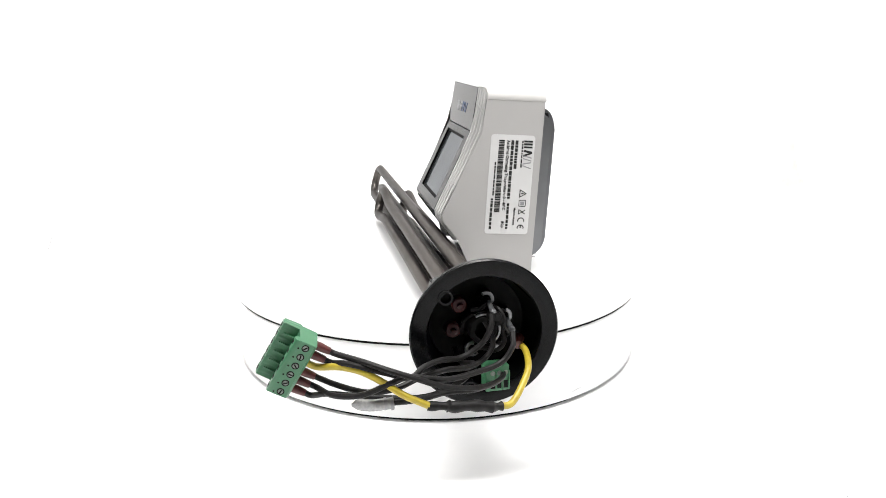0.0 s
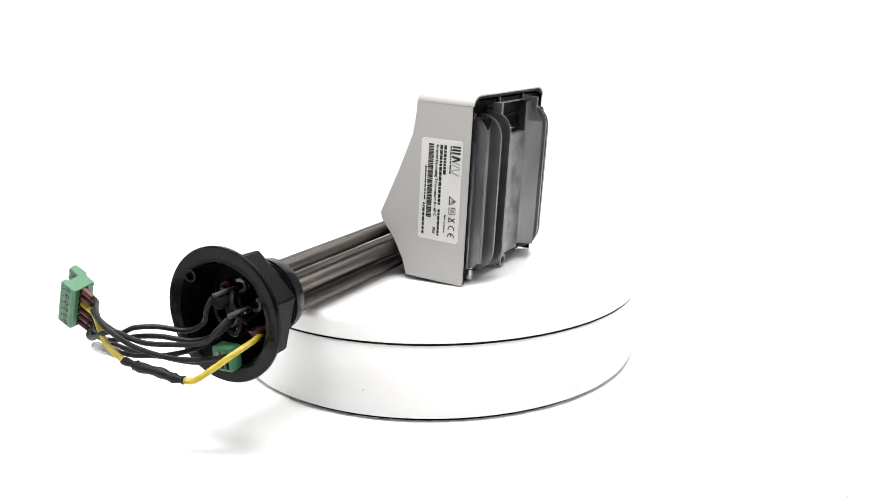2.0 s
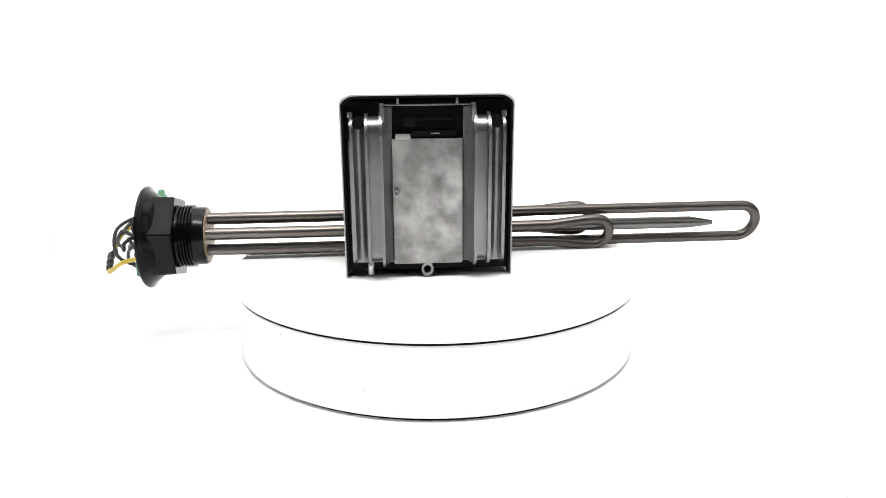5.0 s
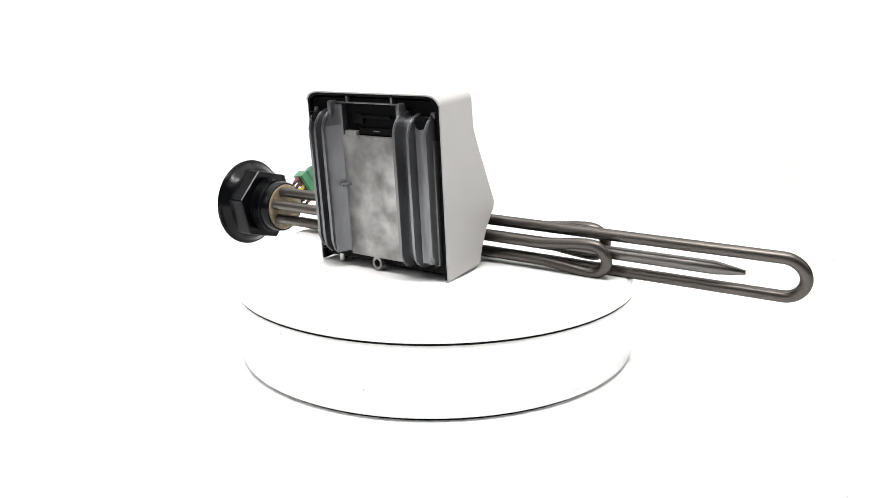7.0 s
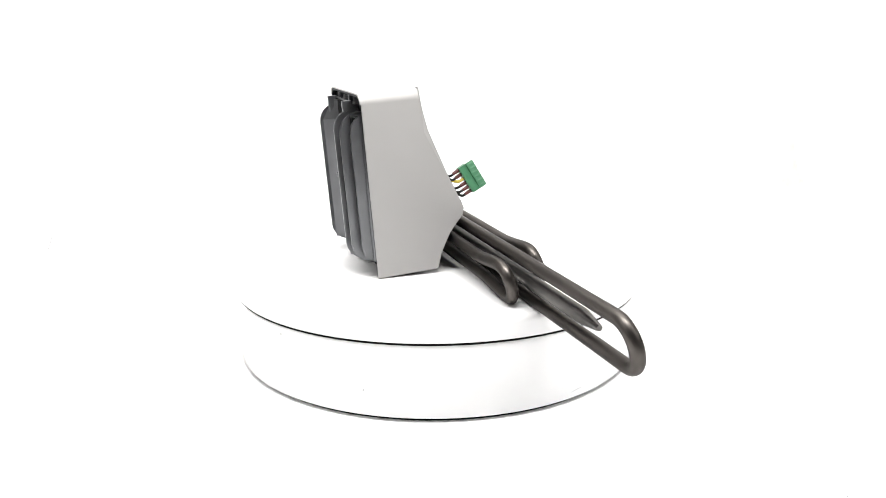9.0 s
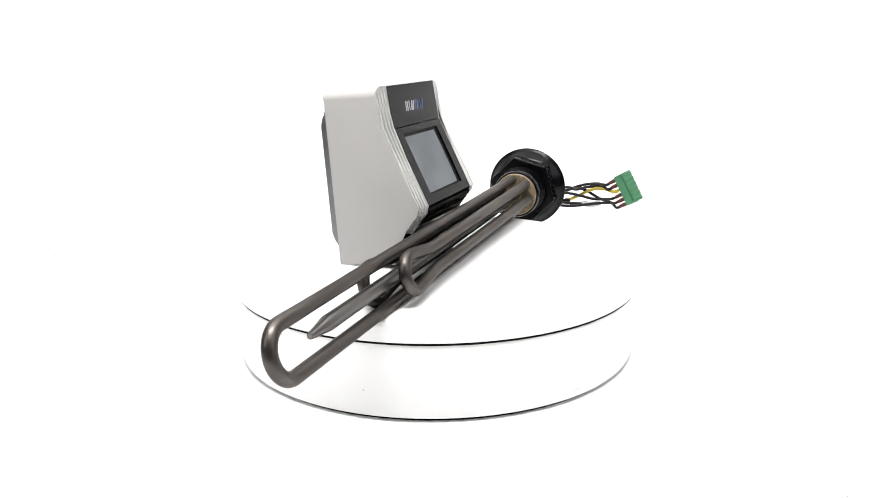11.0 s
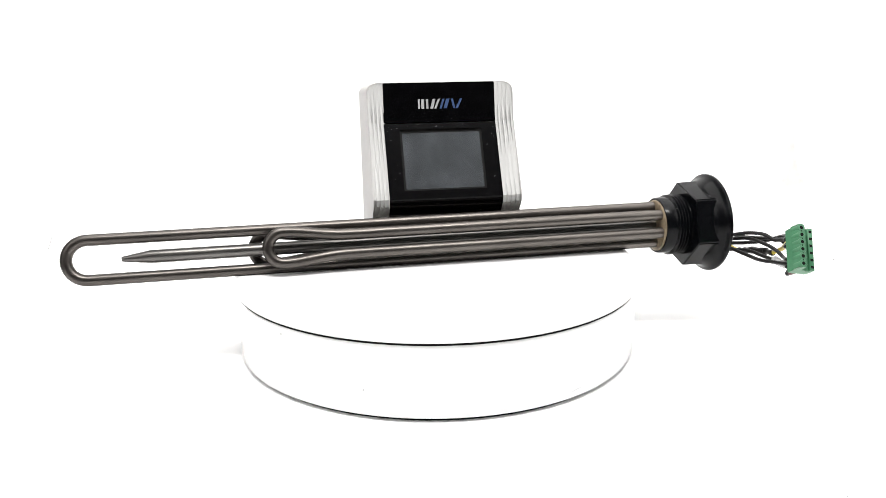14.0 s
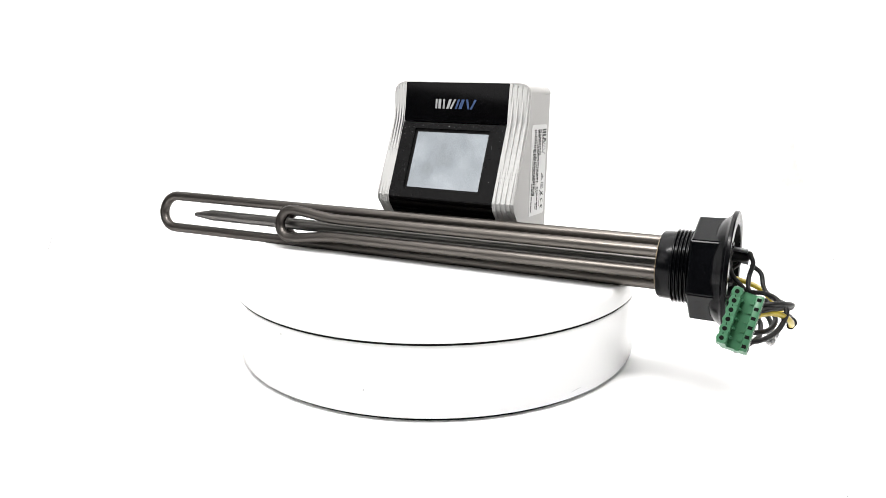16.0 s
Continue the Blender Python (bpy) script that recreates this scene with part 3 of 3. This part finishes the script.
def build_rods():
    # the pattern of rods is turned a little about the axis
    turn = Matrix.Rotation(radians(15), 4, "X")
    def taper(x, far):
        # the cold ends are a little thicker than the bent ends
        k = min(1.0, max(0.0, (x - 0.12) / (far - 0.12)))
        return 0.0042 - 0.0002 * k

    # long hairpin in the middle plane
    top, tip = RING_R, 0.4805 - ROD_R - RING_R
    pts = [(0.041, 0, top), (tip, 0, top)]
    pts += [(tip + RING_R * math.sin(radians(a)), 0, RING_R * math.cos(radians(a))) for a in range(10, 180, 10)]
    pts += [(tip, 0, -top), (0.041, 0, -top)]
    long_pts = []
    for a, b in zip(pts, pts[1:]):
        va, vb = Vector(a), Vector(b)
        n = max(1, int((vb - va).length / 0.02))
        long_pts += [va.lerp(vb, k / n) for k in range(n)]
    part("heating_rod", tube([turn @ p for p in long_pts + [Vector(pts[-1])]], [taper(p.x, 0.40) for p in long_pts] + [taper(0.041, 0.40)], 20), STEEL, heater, "long hairpin heating rod of dark steel")
    # two shorter hairpins, bulged at the bend
    for sy, end in ((1, 0.3455), (-1, 0.3560)):
        y, z, r = sy * RING_R * 0.866, RING_R * 0.5, 0.0109
        c = end - ROD_R - r
        pts = [(0.041, y, z), (0.12, y, z), (0.20, y, z), (0.25, y, z), (c - 0.045, y, z), (c - 0.03, y, z + 0.001), (c - 0.010, y, r - 0.0005), (c, y, r)]
        pts += [(c + r * math.sin(radians(a)), y, r * math.cos(radians(a))) for a in range(30, 180, 30)]
        pts += [(x, yy, -zz) for x, yy, zz in pts[7::-1]]
        part("heating_rod", tube([turn @ p for p in spline(pts, 5)], [taper(p.x, 0.31) for p in spline(pts, 5)], 20), STEEL, heater, "short hairpin heating rod of dark steel")
    part("sensor_tube", tube([(0.041, 0, 0), (0.2, 0, 0), (0.40, 0, 0), (0.4215, 0, 0), (0.4385, 0, -0.0006), (0.4405, 0, -0.0006)],
                             [0.0043, 0.0046, 0.0046, 0.0046, 0.0021, 0.0017], 20), SENSOR, heater, "pointed steel sensor tube")


build_rods()


def hexa(r, s, turn=0):
    return [(s, r * math.cos(radians(60 * k + turn)), r * math.sin(radians(60 * k + turn))) for k in range(6)]


def build_head():
    # bell-shaped flange, hollow from the outer side
    flange = part("flange", lathe([(0.0175, 0.0), (0.0175, 0.0255), (0.0060, 0.0280), (0.0020, 0.0296), (-0.0018, 0.0300), (-0.0022, 0.0308), (-0.0022, 0.0379), (-0.0014, 0.0386),
                                   (0.0002, 0.0386), (0.0008, 0.0381), (0.0014, 0.0366), (0.0028, 0.0352), (0.0050, 0.0335), (0.0070, 0.0318), (0.0084, 0.0304), (0.0095, 0.0284), (0.0190, 0.0275), (0.0190, 0.0)], 96), NYLON, heater, "black nylon bell flange")
    # blacker layer over the nylon paints the shade inside the cup
    part("cup_shade", lathe([(0.0174, 0.0), (0.0174, 0.0253), (0.0060, 0.0278), (0.0020, 0.0294), (-0.0012, 0.0298), (-0.0012, 0.0301), (0.0180, 0.0262), (0.0180, 0.0)], 96), INSIDE, flange, "black inside of the cup, painted for the cup's shade")
    for ang, r in ((45, 0.0285), (-75, 0.0300)):
        y, z = r * math.cos(radians(ang)), r * math.sin(radians(ang))
        m = Matrix.Translation((-0.0026, y, z))
        part("screw_hole", lathe([(0.004, 0.0040), (0.0002, 0.0040), (0.0, 0.0038), (0.0, 0.0027), (0.004, 0.0025)], 24, "X", None, m), NYLON, flange)
        # black disc fills the screw hole as its painted shade
        part("recess_shade", lathe([(0.003, 0.0), (0.003, 0.0027), (0.0045, 0.0027), (0.0045, 0.0)], 24, "X", None, m), GAP, flange)
    bm = bmesh.new()
    rows = [[bm.verts.new(v) for v in hexa(r, s, 45)] for r, s in ((0.0328, 0.0022), (0.0338, 0.0036), (0.0334, 0.0212), (0.0326, 0.0222))]
    for a, b in zip(rows, rows[1:]):
        for i in range(6):
            bm.faces.new((a[i], a[(i + 1) % 6], b[(i + 1) % 6], b[i]))
    bm.faces.new(rows[-1])
    bmesh.ops.bevel(bm, geom=[e for e in bm.edges if abs(e.verts[0].co.x - e.verts[1].co.x) > 0.01], offset=0.0012, segments=3, affect="EDGES")
    part("hexagon", bm, NYLON, heater, "black hexagonal wrench section", smooth=25)
    face = Matrix.Rotation(radians(15), 4, "X") @ Matrix.Translation((0.0120, 0.0291, 0))
    mark = [face @ Vector(q) for q in ((0.0022, 0, 0.0020), (0.0008, 0, 0.0030), (-0.0008, 0, 0.0022), (0.0, 0, 0.0002), (-0.0004, 0, -0.0028))]
    part("mould_mark", tube(spline(mark, 4), 0.0003, 6), NYLON, heater, "raised mould mark")
    prof = [(0.0210, 0.0), (0.0210, 0.0226)]
    for k in range(5):
        s = 0.0232 + k * 0.0023
        prof += [(s, 0.0222), (s + 0.0008, 0.0239), (s + 0.0012, 0.0239), (s + 0.0020, 0.0222)]
    prof += [(0.0352, 0.0222), (0.0420, 0.0220), (0.0432, 0.0212), (0.0432, 0.0203), (0.0422, 0.0202), (0.0422, 0.0)]
    part("thread", lathe(prof, 80), NYLON, heater, "black pipe thread")
    part("end_plug", lathe([(0.0418, 0.0), (0.0418, 0.0200), (0.0436, 0.0200), (0.0441, 0.0194), (0.0441, 0.0)], 64), BRASS, heater, "brownish brass end plug")
    # terminals inside the cup
    for ang, kind in ((105, "hook"), (165, "hook"), (225, "hook"), (45, "bush"), (-15, "bush"), (285, "hook")):
        y, z = RING_R * math.cos(radians(ang)), RING_R * math.sin(radians(ang))
        m = Matrix.Translation((0, y, z))
        part("insulator", lathe([(0.018, 0.0040), (0.0120, 0.0040), (0.0114, 0.0034), (0.0114, 0.0017), (0.0085, 0.0016), (0.0080, 0.0)], 20, "X", None, m), RED if kind == "bush" else NYLON, heater, "red terminal bush" if kind == "bush" else "")
        if kind == "hook":
            arc = [(0.0042 * math.cos(radians(w)), 0.0042 * math.sin(radians(w))) for w in range(-120, 121, 20)]
            arc += [(0.0024 * math.cos(radians(w)), 0.0024 * math.sin(radians(w))) for w in range(120, -121, -20)]
            q = Matrix.Rotation(radians(60 + ang), 4, "X")
            part("terminal_hook", prism(arc, 0.0085, 0.0108, lambda a, b, x, m=m, q=q: m @ (q @ Vector((x, a, b)))), HOOK, heater, "grey hooked terminal")
            part("terminal_pin", lathe([(0.012, 0.0013), (0.0045, 0.0013), (0.0040, 0.0)], 12, "X", None, m), GAP, heater)
        if ang in (105, 165):
            part("crimp", tube([m @ Vector((0.004, 0, 0)), m @ Vector((-0.002, 0.0006, 0)), m @ Vector((-0.0062, 0.001, -0.0004)), m @ Vector((-0.0105, 0.0012, -0.0008))], [0.0010, 0.0012, 0.0014, 0.0016], 12), HOOK, heater, "tinned crimp sleeve")
    boot = tube([Vector((0.002, -0.004, 0.0075)), Vector((-0.004, -0.0045, 0.0080)), Vector((-0.0095, -0.0050, 0.0085)), Vector((-0.0125, -0.0040, 0.0105))], [0.0026, 0.0034, 0.0033, 0.0020], 14)
    part("terminal_boot", boot, GAP, heater, "black rubber terminal boot")
    part("red_sleeve", tube([dev((0.0440, -0.2030, 0.0090)), dev((0.0425, -0.2070, 0.0085)), dev((0.0432, -0.2105, 0.0078))], [0.0030, 0.0030, 0.0024], 14), RED, heater, "red insulating sleeve on the earth lug")
    # bare contacts and short jumper leads round the thermostat
    for y, z in ((-0.0110, -0.0045), (-0.0065, -0.0090), (-0.0035, -0.0125), (-0.0128, 0.0015)):
        m = Matrix.Translation((0.0005, y, z))
        part("contact", lathe([(0.006, 0.0), (0.006, 0.0007), (0.0002, 0.0007), (0.0, 0.0005), (0.0, 0.0)], 10, "X", None, m), TIN, heater, "small bright contact pin")
        tip = Vector((0.001, y + 0.0014, z + 0.0020))
        part("contact_strip", tube([Vector((0.0035, y, z)), Vector((0.0012, y + 0.0006, z + 0.0012)), tip], 0.00035, 6), HOOK, heater, "thin bent metal strip")
    for a0, a1, lift in ((100, 210, 0.0060), (160, 290, 0.0035), (60, 170, 0.0015)):
        lead = []
        for k in range(6):
            w = radians(a0 + (a1 - a0) * k / 5)
            r = 0.0118 + 0.0016 * math.sin(k * 1.9 + a0)
            lead.append(Vector((0.004 - lift * math.sin(math.pi * k / 5) * 1.6, r * math.cos(w), r * math.sin(w))))
        part("jumper_lead", tube(spline(lead, 5), 0.0012, 10), CABLE, heater, "short black jumper lead")
    # spring clip round the thermostat
    arc = [(0.0088 * math.cos(radians(w)), 0.0088 * math.sin(radians(w))) for w in range(60, 241, 15)]
    arc += [(0.0080 * math.cos(radians(w)), 0.0080 * math.sin(radians(w))) for w in range(240, 59, -15)]
    for s0 in (-0.0010, 0.0022):
        part("spring_clip", prism(arc, s0, s0 + 0.0016, lambda a, b, x: Vector((x, a, b))), HOOK, heater, "thin metal spring clip")
    part("thermostat", lathe([(0.018, 0.0078), (0.0, 0.0078), (-0.0015, 0.0070), (-0.0015, 0.0048), (0.006, 0.0046), (0.006, 0)], 32), GAP, heater, "black thermostat in the cup")


build_head()
for piece in heater.children:
    # the moulded head sits a hair below the axis of the rods
    if piece.name.split(".")[0] in ("flange", "hexagon", "thread", "end_plug", "mould_mark"):
        piece.location = (-0.0014, 0, -0.0008)

# plug: six poles along P, wires enter along D, screws on face H
P = Vector((-0.5102, 0.0829, -0.8560)).normalized()
D = Vector((-0.8505, -0.1964, 0.4879))
D = (D - P * D.dot(P)).normalized()
H = Vector((0.1277, -0.9770, -0.1707)).normalized()
W_TOP = Vector((-0.0543, -0.2460, 0.0281))


def build_plug():
    def at(a, b, x):
        # a along D, b along H, x along P
        return dev(W_TOP + D * a + H * b + P * x)

    length, pitch = 0.0305, 0.00508
    bm = prism([(0, -0.0012), (0, 0.0112), (0.0013, 0.0125), (0.0084, 0.0125), (0.0089, 0.0120), (0.0089, 0.0022), (0.0168, 0.0020), (0.0168, -0.0026), (0.0085, -0.0030), (0.0080, -0.0012)], 0, length, at)
    bmesh.ops.bevel(bm, geom=bm.edges[:], offset=0.00025, segments=2, affect="EDGES")
    plug = part("plug", bm, GREEN, heater, "green six-pole plug-in screw terminal")
    bm = prism([(0.0086, 0.0088), (0.0105, 0.0088), (0.0109, 0.0092), (0.0109, 0.0120), (0.0104, 0.0125), (0.0080, 0.0125)], 0.0001, length - 0.0001, at)
    bmesh.ops.bevel(bm, geom=bm.edges[:], offset=0.0002, segments=1, affect="EDGES")
    part("raised_rail", bm, GREEN, plug, "green raised rail with square openings")
    up = (at(0, 1, 0) - at(0, 0, 0)).normalized().to_track_quat("Z", "Y").to_matrix().to_4x4()
    out = (at(1, 0, 0) - at(0, 0, 0)).normalized().to_track_quat("Z", "Y").to_matrix().to_4x4()
    # wells, slots and holes are solid black pieces, their shade painted on
    for k in range(6):
        x = 0.00255 + pitch * k
        c = Matrix.Translation(at(0.0048, 0.0125, x)) @ up
        part("screw_well", lathe([(-0.0002, 0), (-0.0002, 0.0018), (0.0001, 0.0018), (0.0001, 0)], 16, "Z", None, c), GAP, plug)
        screw = lathe([(0.0001, 0), (0.0001, 0.0013), (0.0003, 0.0011), (0.0003, 0)], 16, "Z", None, c)
        part("screw", screw, SCREW, plug, "dull slotted screw")
        part("slot", box((0, 0, 0.0003), (0.0022, 0.0006, 0.0002), 0, c @ Matrix.Rotation(0.5 + k * 0.7, 4, "Z")), GAP, plug)
        part("test_hole", prism([(0.0074, 0.0121), (0.0082, 0.0121), (0.0082, 0.0127), (0.0074, 0.0127)], x + 0.0008, x + 0.0014, at), GAP, plug)
        c = Matrix.Translation(at(0.0171, -0.0005, x)) @ out
        part("socket", lathe([(-0.0078, 0.0), (-0.0078, 0.0027), (-0.0002, 0.0027), (0.0, 0.0025), (0.0, 0.0)], 18, "Z", None, c), GREEN, plug, "round contact socket")
        part("socket_hole", lathe([(-0.0002, 0), (-0.0002, 0.0012), (0.00015, 0.0012), (0.00015, 0)], 16, "Z", None, c), GAP, plug)
        if k < 5:
            part("key_slot", box((0, 0, 0), (0.0004, 0.0012, 0.0003), 0, Matrix.Translation(at(0.0171, -0.0005, x + pitch / 2)) @ out), GAP, plug)
            part("web", prism([(0.0088, 0.0020), (0.0088, 0.0040), (0.0150, 0.0028), (0.0150, 0.0018)], x + pitch / 2 - 0.0004, x + pitch / 2 + 0.0004, at), GREEN, plug)
        part("back_slot", prism([(0.0100, 0.0094), (0.0110, 0.0094), (0.0110, 0.0116), (0.0100, 0.0116)], x - 0.0009, x + 0.0009, at), GAP, plug)
        part("guide", prism([(0.0086, 0.0066), (0.0096, 0.0066), (0.0096, 0.0084), (0.0086, 0.0084)], x + 0.0012, x + 0.0030, at), GREEN, plug)
        part("wire_hole", prism([(-0.0002, 0.0030), (0.0004, 0.0030), (0.0004, 0.0085), (-0.0002, 0.0085)], x - 0.0019, x + 0.0019, at), GAP, plug)
        if k != 2:
            part("ferrule", tube([at(0.001, 0.0058, x), at(-0.003, 0.0058, x), at(-0.0075, 0.0060, x)], [0.0021, 0.0021, 0.0017], 12), RED, plug, "red ferrule sleeve")
    return at


plug_at = build_plug()

# wires as they hang between plug and head
WIRES = [
    (0, [(-0.0331, -0.2570, 0.0188), (-0.0200, -0.2620, 0.0161), (-0.0086, -0.2620, 0.0124), (0.0055, -0.2570, 0.0058), (0.0217, -0.2460, 0.0004), (0.0321, -0.2320, -0.0018), (0.0354, -0.2190, -0.0023)]),
    (1, [(-0.0385, -0.2560, 0.0171), (-0.0228, -0.2590, 0.0140), (-0.0108, -0.2570, 0.0108), (-0.0049, -0.2520, 0.0136), (0.0030, -0.2430, 0.0132), (0.0127, -0.2320, 0.0100), (0.0227, -0.2280, 0.0150), (0.0275, -0.2285, 0.0240), (0.0283, -0.2250, 0.0298)]),
    (3, [(-0.0446, -0.2520, 0.0047), (-0.0312, -0.2560, 0.0030), (-0.0180, -0.2560, 0.0048), (-0.0064, -0.2500, 0.0077), (0.0056, -0.2430, 0.0083), (0.0168, -0.2330, 0.0054), (0.0261, -0.2240, 0.0075), (0.0294, -0.2160, 0.0134), (0.0232, -0.2130, 0.0246), (0.0162, -0.2080, 0.0214), (0.0134, -0.2030, 0.0118)]),
    (4, [(-0.0469, -0.2560, 0.0017), (-0.0333, -0.2610, 0.0039), (-0.0202, -0.2620, 0.0098), (-0.0113, -0.2590, 0.0117), (0.0055, -0.2540, 0.0082), (0.0191, -0.2430, 0.0067), (0.0320, -0.2350, 0.0082), (0.0381, -0.2310, 0.0150), (0.0388, -0.2240, 0.0196)]),
    (5, [(-0.0499, -0.2530, 0.0012), (-0.0343, -0.2520, -0.0008), (-0.0133, -0.2470, -0.0043), (0.0001, -0.2430, -0.0042), (0.0140, -0.2330, -0.0012), (0.0200, -0.2220, 0.0022), (0.0131, -0.2120, -0.0003), (0.0104, -0.2050, 0.0047)]),
]


def build_wires():
    for pole, pts in WIRES:
        x = 0.0025 + 0.00504 * pole
        start = [plug_at(-0.006, 0.0060, x), plug_at(-0.011, 0.0062, x)]
        part("wire", tube(spline(start + [dev(p) for p in pts], 7), 0.00145, 10), CABLE, heater, "black stranded wire")
    x = 0.0025 + 0.00504 * 2
    yel = [plug_at(0.001, 0.0058, x), plug_at(-0.006, 0.0060, x)] + [dev(p) for p in ((-0.0442, -0.2530, 0.0146), (-0.0335, -0.2570, 0.0138), (-0.0228, -0.2610, 0.0098), (-0.0138, -0.2630, 0.0046), (-0.0020, -0.2612, -0.0018))]
    part("earth_wire", tube(spline(yel, 7), 0.0017, 12), YELLOW, heater, "yellow earth wire")
    yel = [dev(p) for p in ((0.0300, -0.2490, -0.0080), (0.0366, -0.2460, -0.0080), (0.0428, -0.2370, -0.0021), (0.0464, -0.2280, 0.0029), (0.0464, -0.2140, 0.0063), (0.0429, -0.2046, 0.0074))]
    part("earth_wire", tube(spline(yel, 7), 0.0017, 12), YELLOW, heater, "yellow earth wire")
    sh = spline([dev(p) for p in ((-0.0034, -0.2610, -0.0018), (0.0054, -0.2595, -0.0026), (0.0080, -0.2590, -0.0033), (0.0186, -0.2545, -0.0049), (0.0268, -0.2510, -0.0074), (0.0318, -0.2486, -0.0081))], 5)
    rad = [0.0021 + 0.0006 * (5 < i < 21) + 0.0003 * math.sin(i * 1.3) for i in range(len(sh))]
    part("shrink_sleeve", tube(sh, rad, 14), CABLE, heater, "black heat-shrink sleeve")
    cap = spline([dev(p) for p in ((-0.0383, -0.2590, -0.0018), (-0.0350, -0.2585, -0.0018), (-0.0286, -0.2570, -0.0031), (-0.0190, -0.2555, -0.0025))], 4)
    part("clear_cap", tube(cap, [0.0006, 0.0012, 0.0018, 0.0022, 0.0026] + [0.0028] * (len(cap) - 5), 12), CLEAR, heater, "clear plastic crimp cap")
    for a, b in ((-0.0235, -0.0222), (-0.0205, -0.0192)):
        part("crimp_band", tube([dev((a, -0.2562, -0.0028)), dev((b, -0.2560, -0.0027))], 0.00295, 14), INKGREY, heater, "grey crimp band of the cap")
    part("wire_end", tube([dev((-0.0300, -0.2573, -0.0028)), dev((-0.0200, -0.2557, -0.0026))], 0.0012, 8), CABLE, heater)
    w = spline([dev(p) for p in ((-0.0210, -0.2557, -0.0026), (-0.0078, -0.2520, -0.0029), (0.0055, -0.2460, -0.0020), (0.0193, -0.2380, -0.0044), (0.0284, -0.2250, -0.0073))], 7)
    part("wire", tube(w, 0.00145, 10), CABLE, heater, "black stranded wire")
    # small terminal block low in the cup
    m = HEAT_INV @ Matrix.Translation((0.0312, -0.2200, -0.0050)) @ pose(0, 0, 0, 0, 0, 14)
    tb = part("terminal_block", box((-0.0008, 0, 0.0004), (0.0122, 0.0090, 0.0134), 0.0006, m), GREEN, heater, "small green three-pole terminal block")
    for k in (-1, 0, 1):
        # the wire holes are black patches for the shade in them
        part("wire_hole", box((k * 0.0034, -0.0045, -0.0028), (0.0022, 0.0004, 0.0040), 0, m), GAP, tb)
        part("rib", box((k * 0.0034 + 0.0017, -0.0049, -0.0005), (0.0006, 0.0012, 0.0100), 0.0002, m), GREEN, tb)
        part("screw", lathe([(0, 0), (0, 0.0013), (0.0005, 0.0013), (0.0005, 0)], 12, "Z", None, m @ Matrix.Translation((k * 0.0034, -0.0042, 0.0034)) @ pose(0, 0, 0, 90)), SCREW, tb)


build_wires()


# ---- the turn of the disc and of what stands on it ----
def motions():
    rows = [(k * 0.5, pose(0, 0, 0, 0, 0, -(0.343 + 19.203 * k * 0.5))) for k in range(33)]
    lift = Matrix.Translation((0, 0, -FLOOR_Z))
    walk(platter, [(t, lift @ m) for t, m in rows])
    walk(control_unit, [(t, m @ CASE_POSE) for t, m in rows])
    walk(heater, [(t, m @ HEAT_POSE) for t, m in rows])


motions()
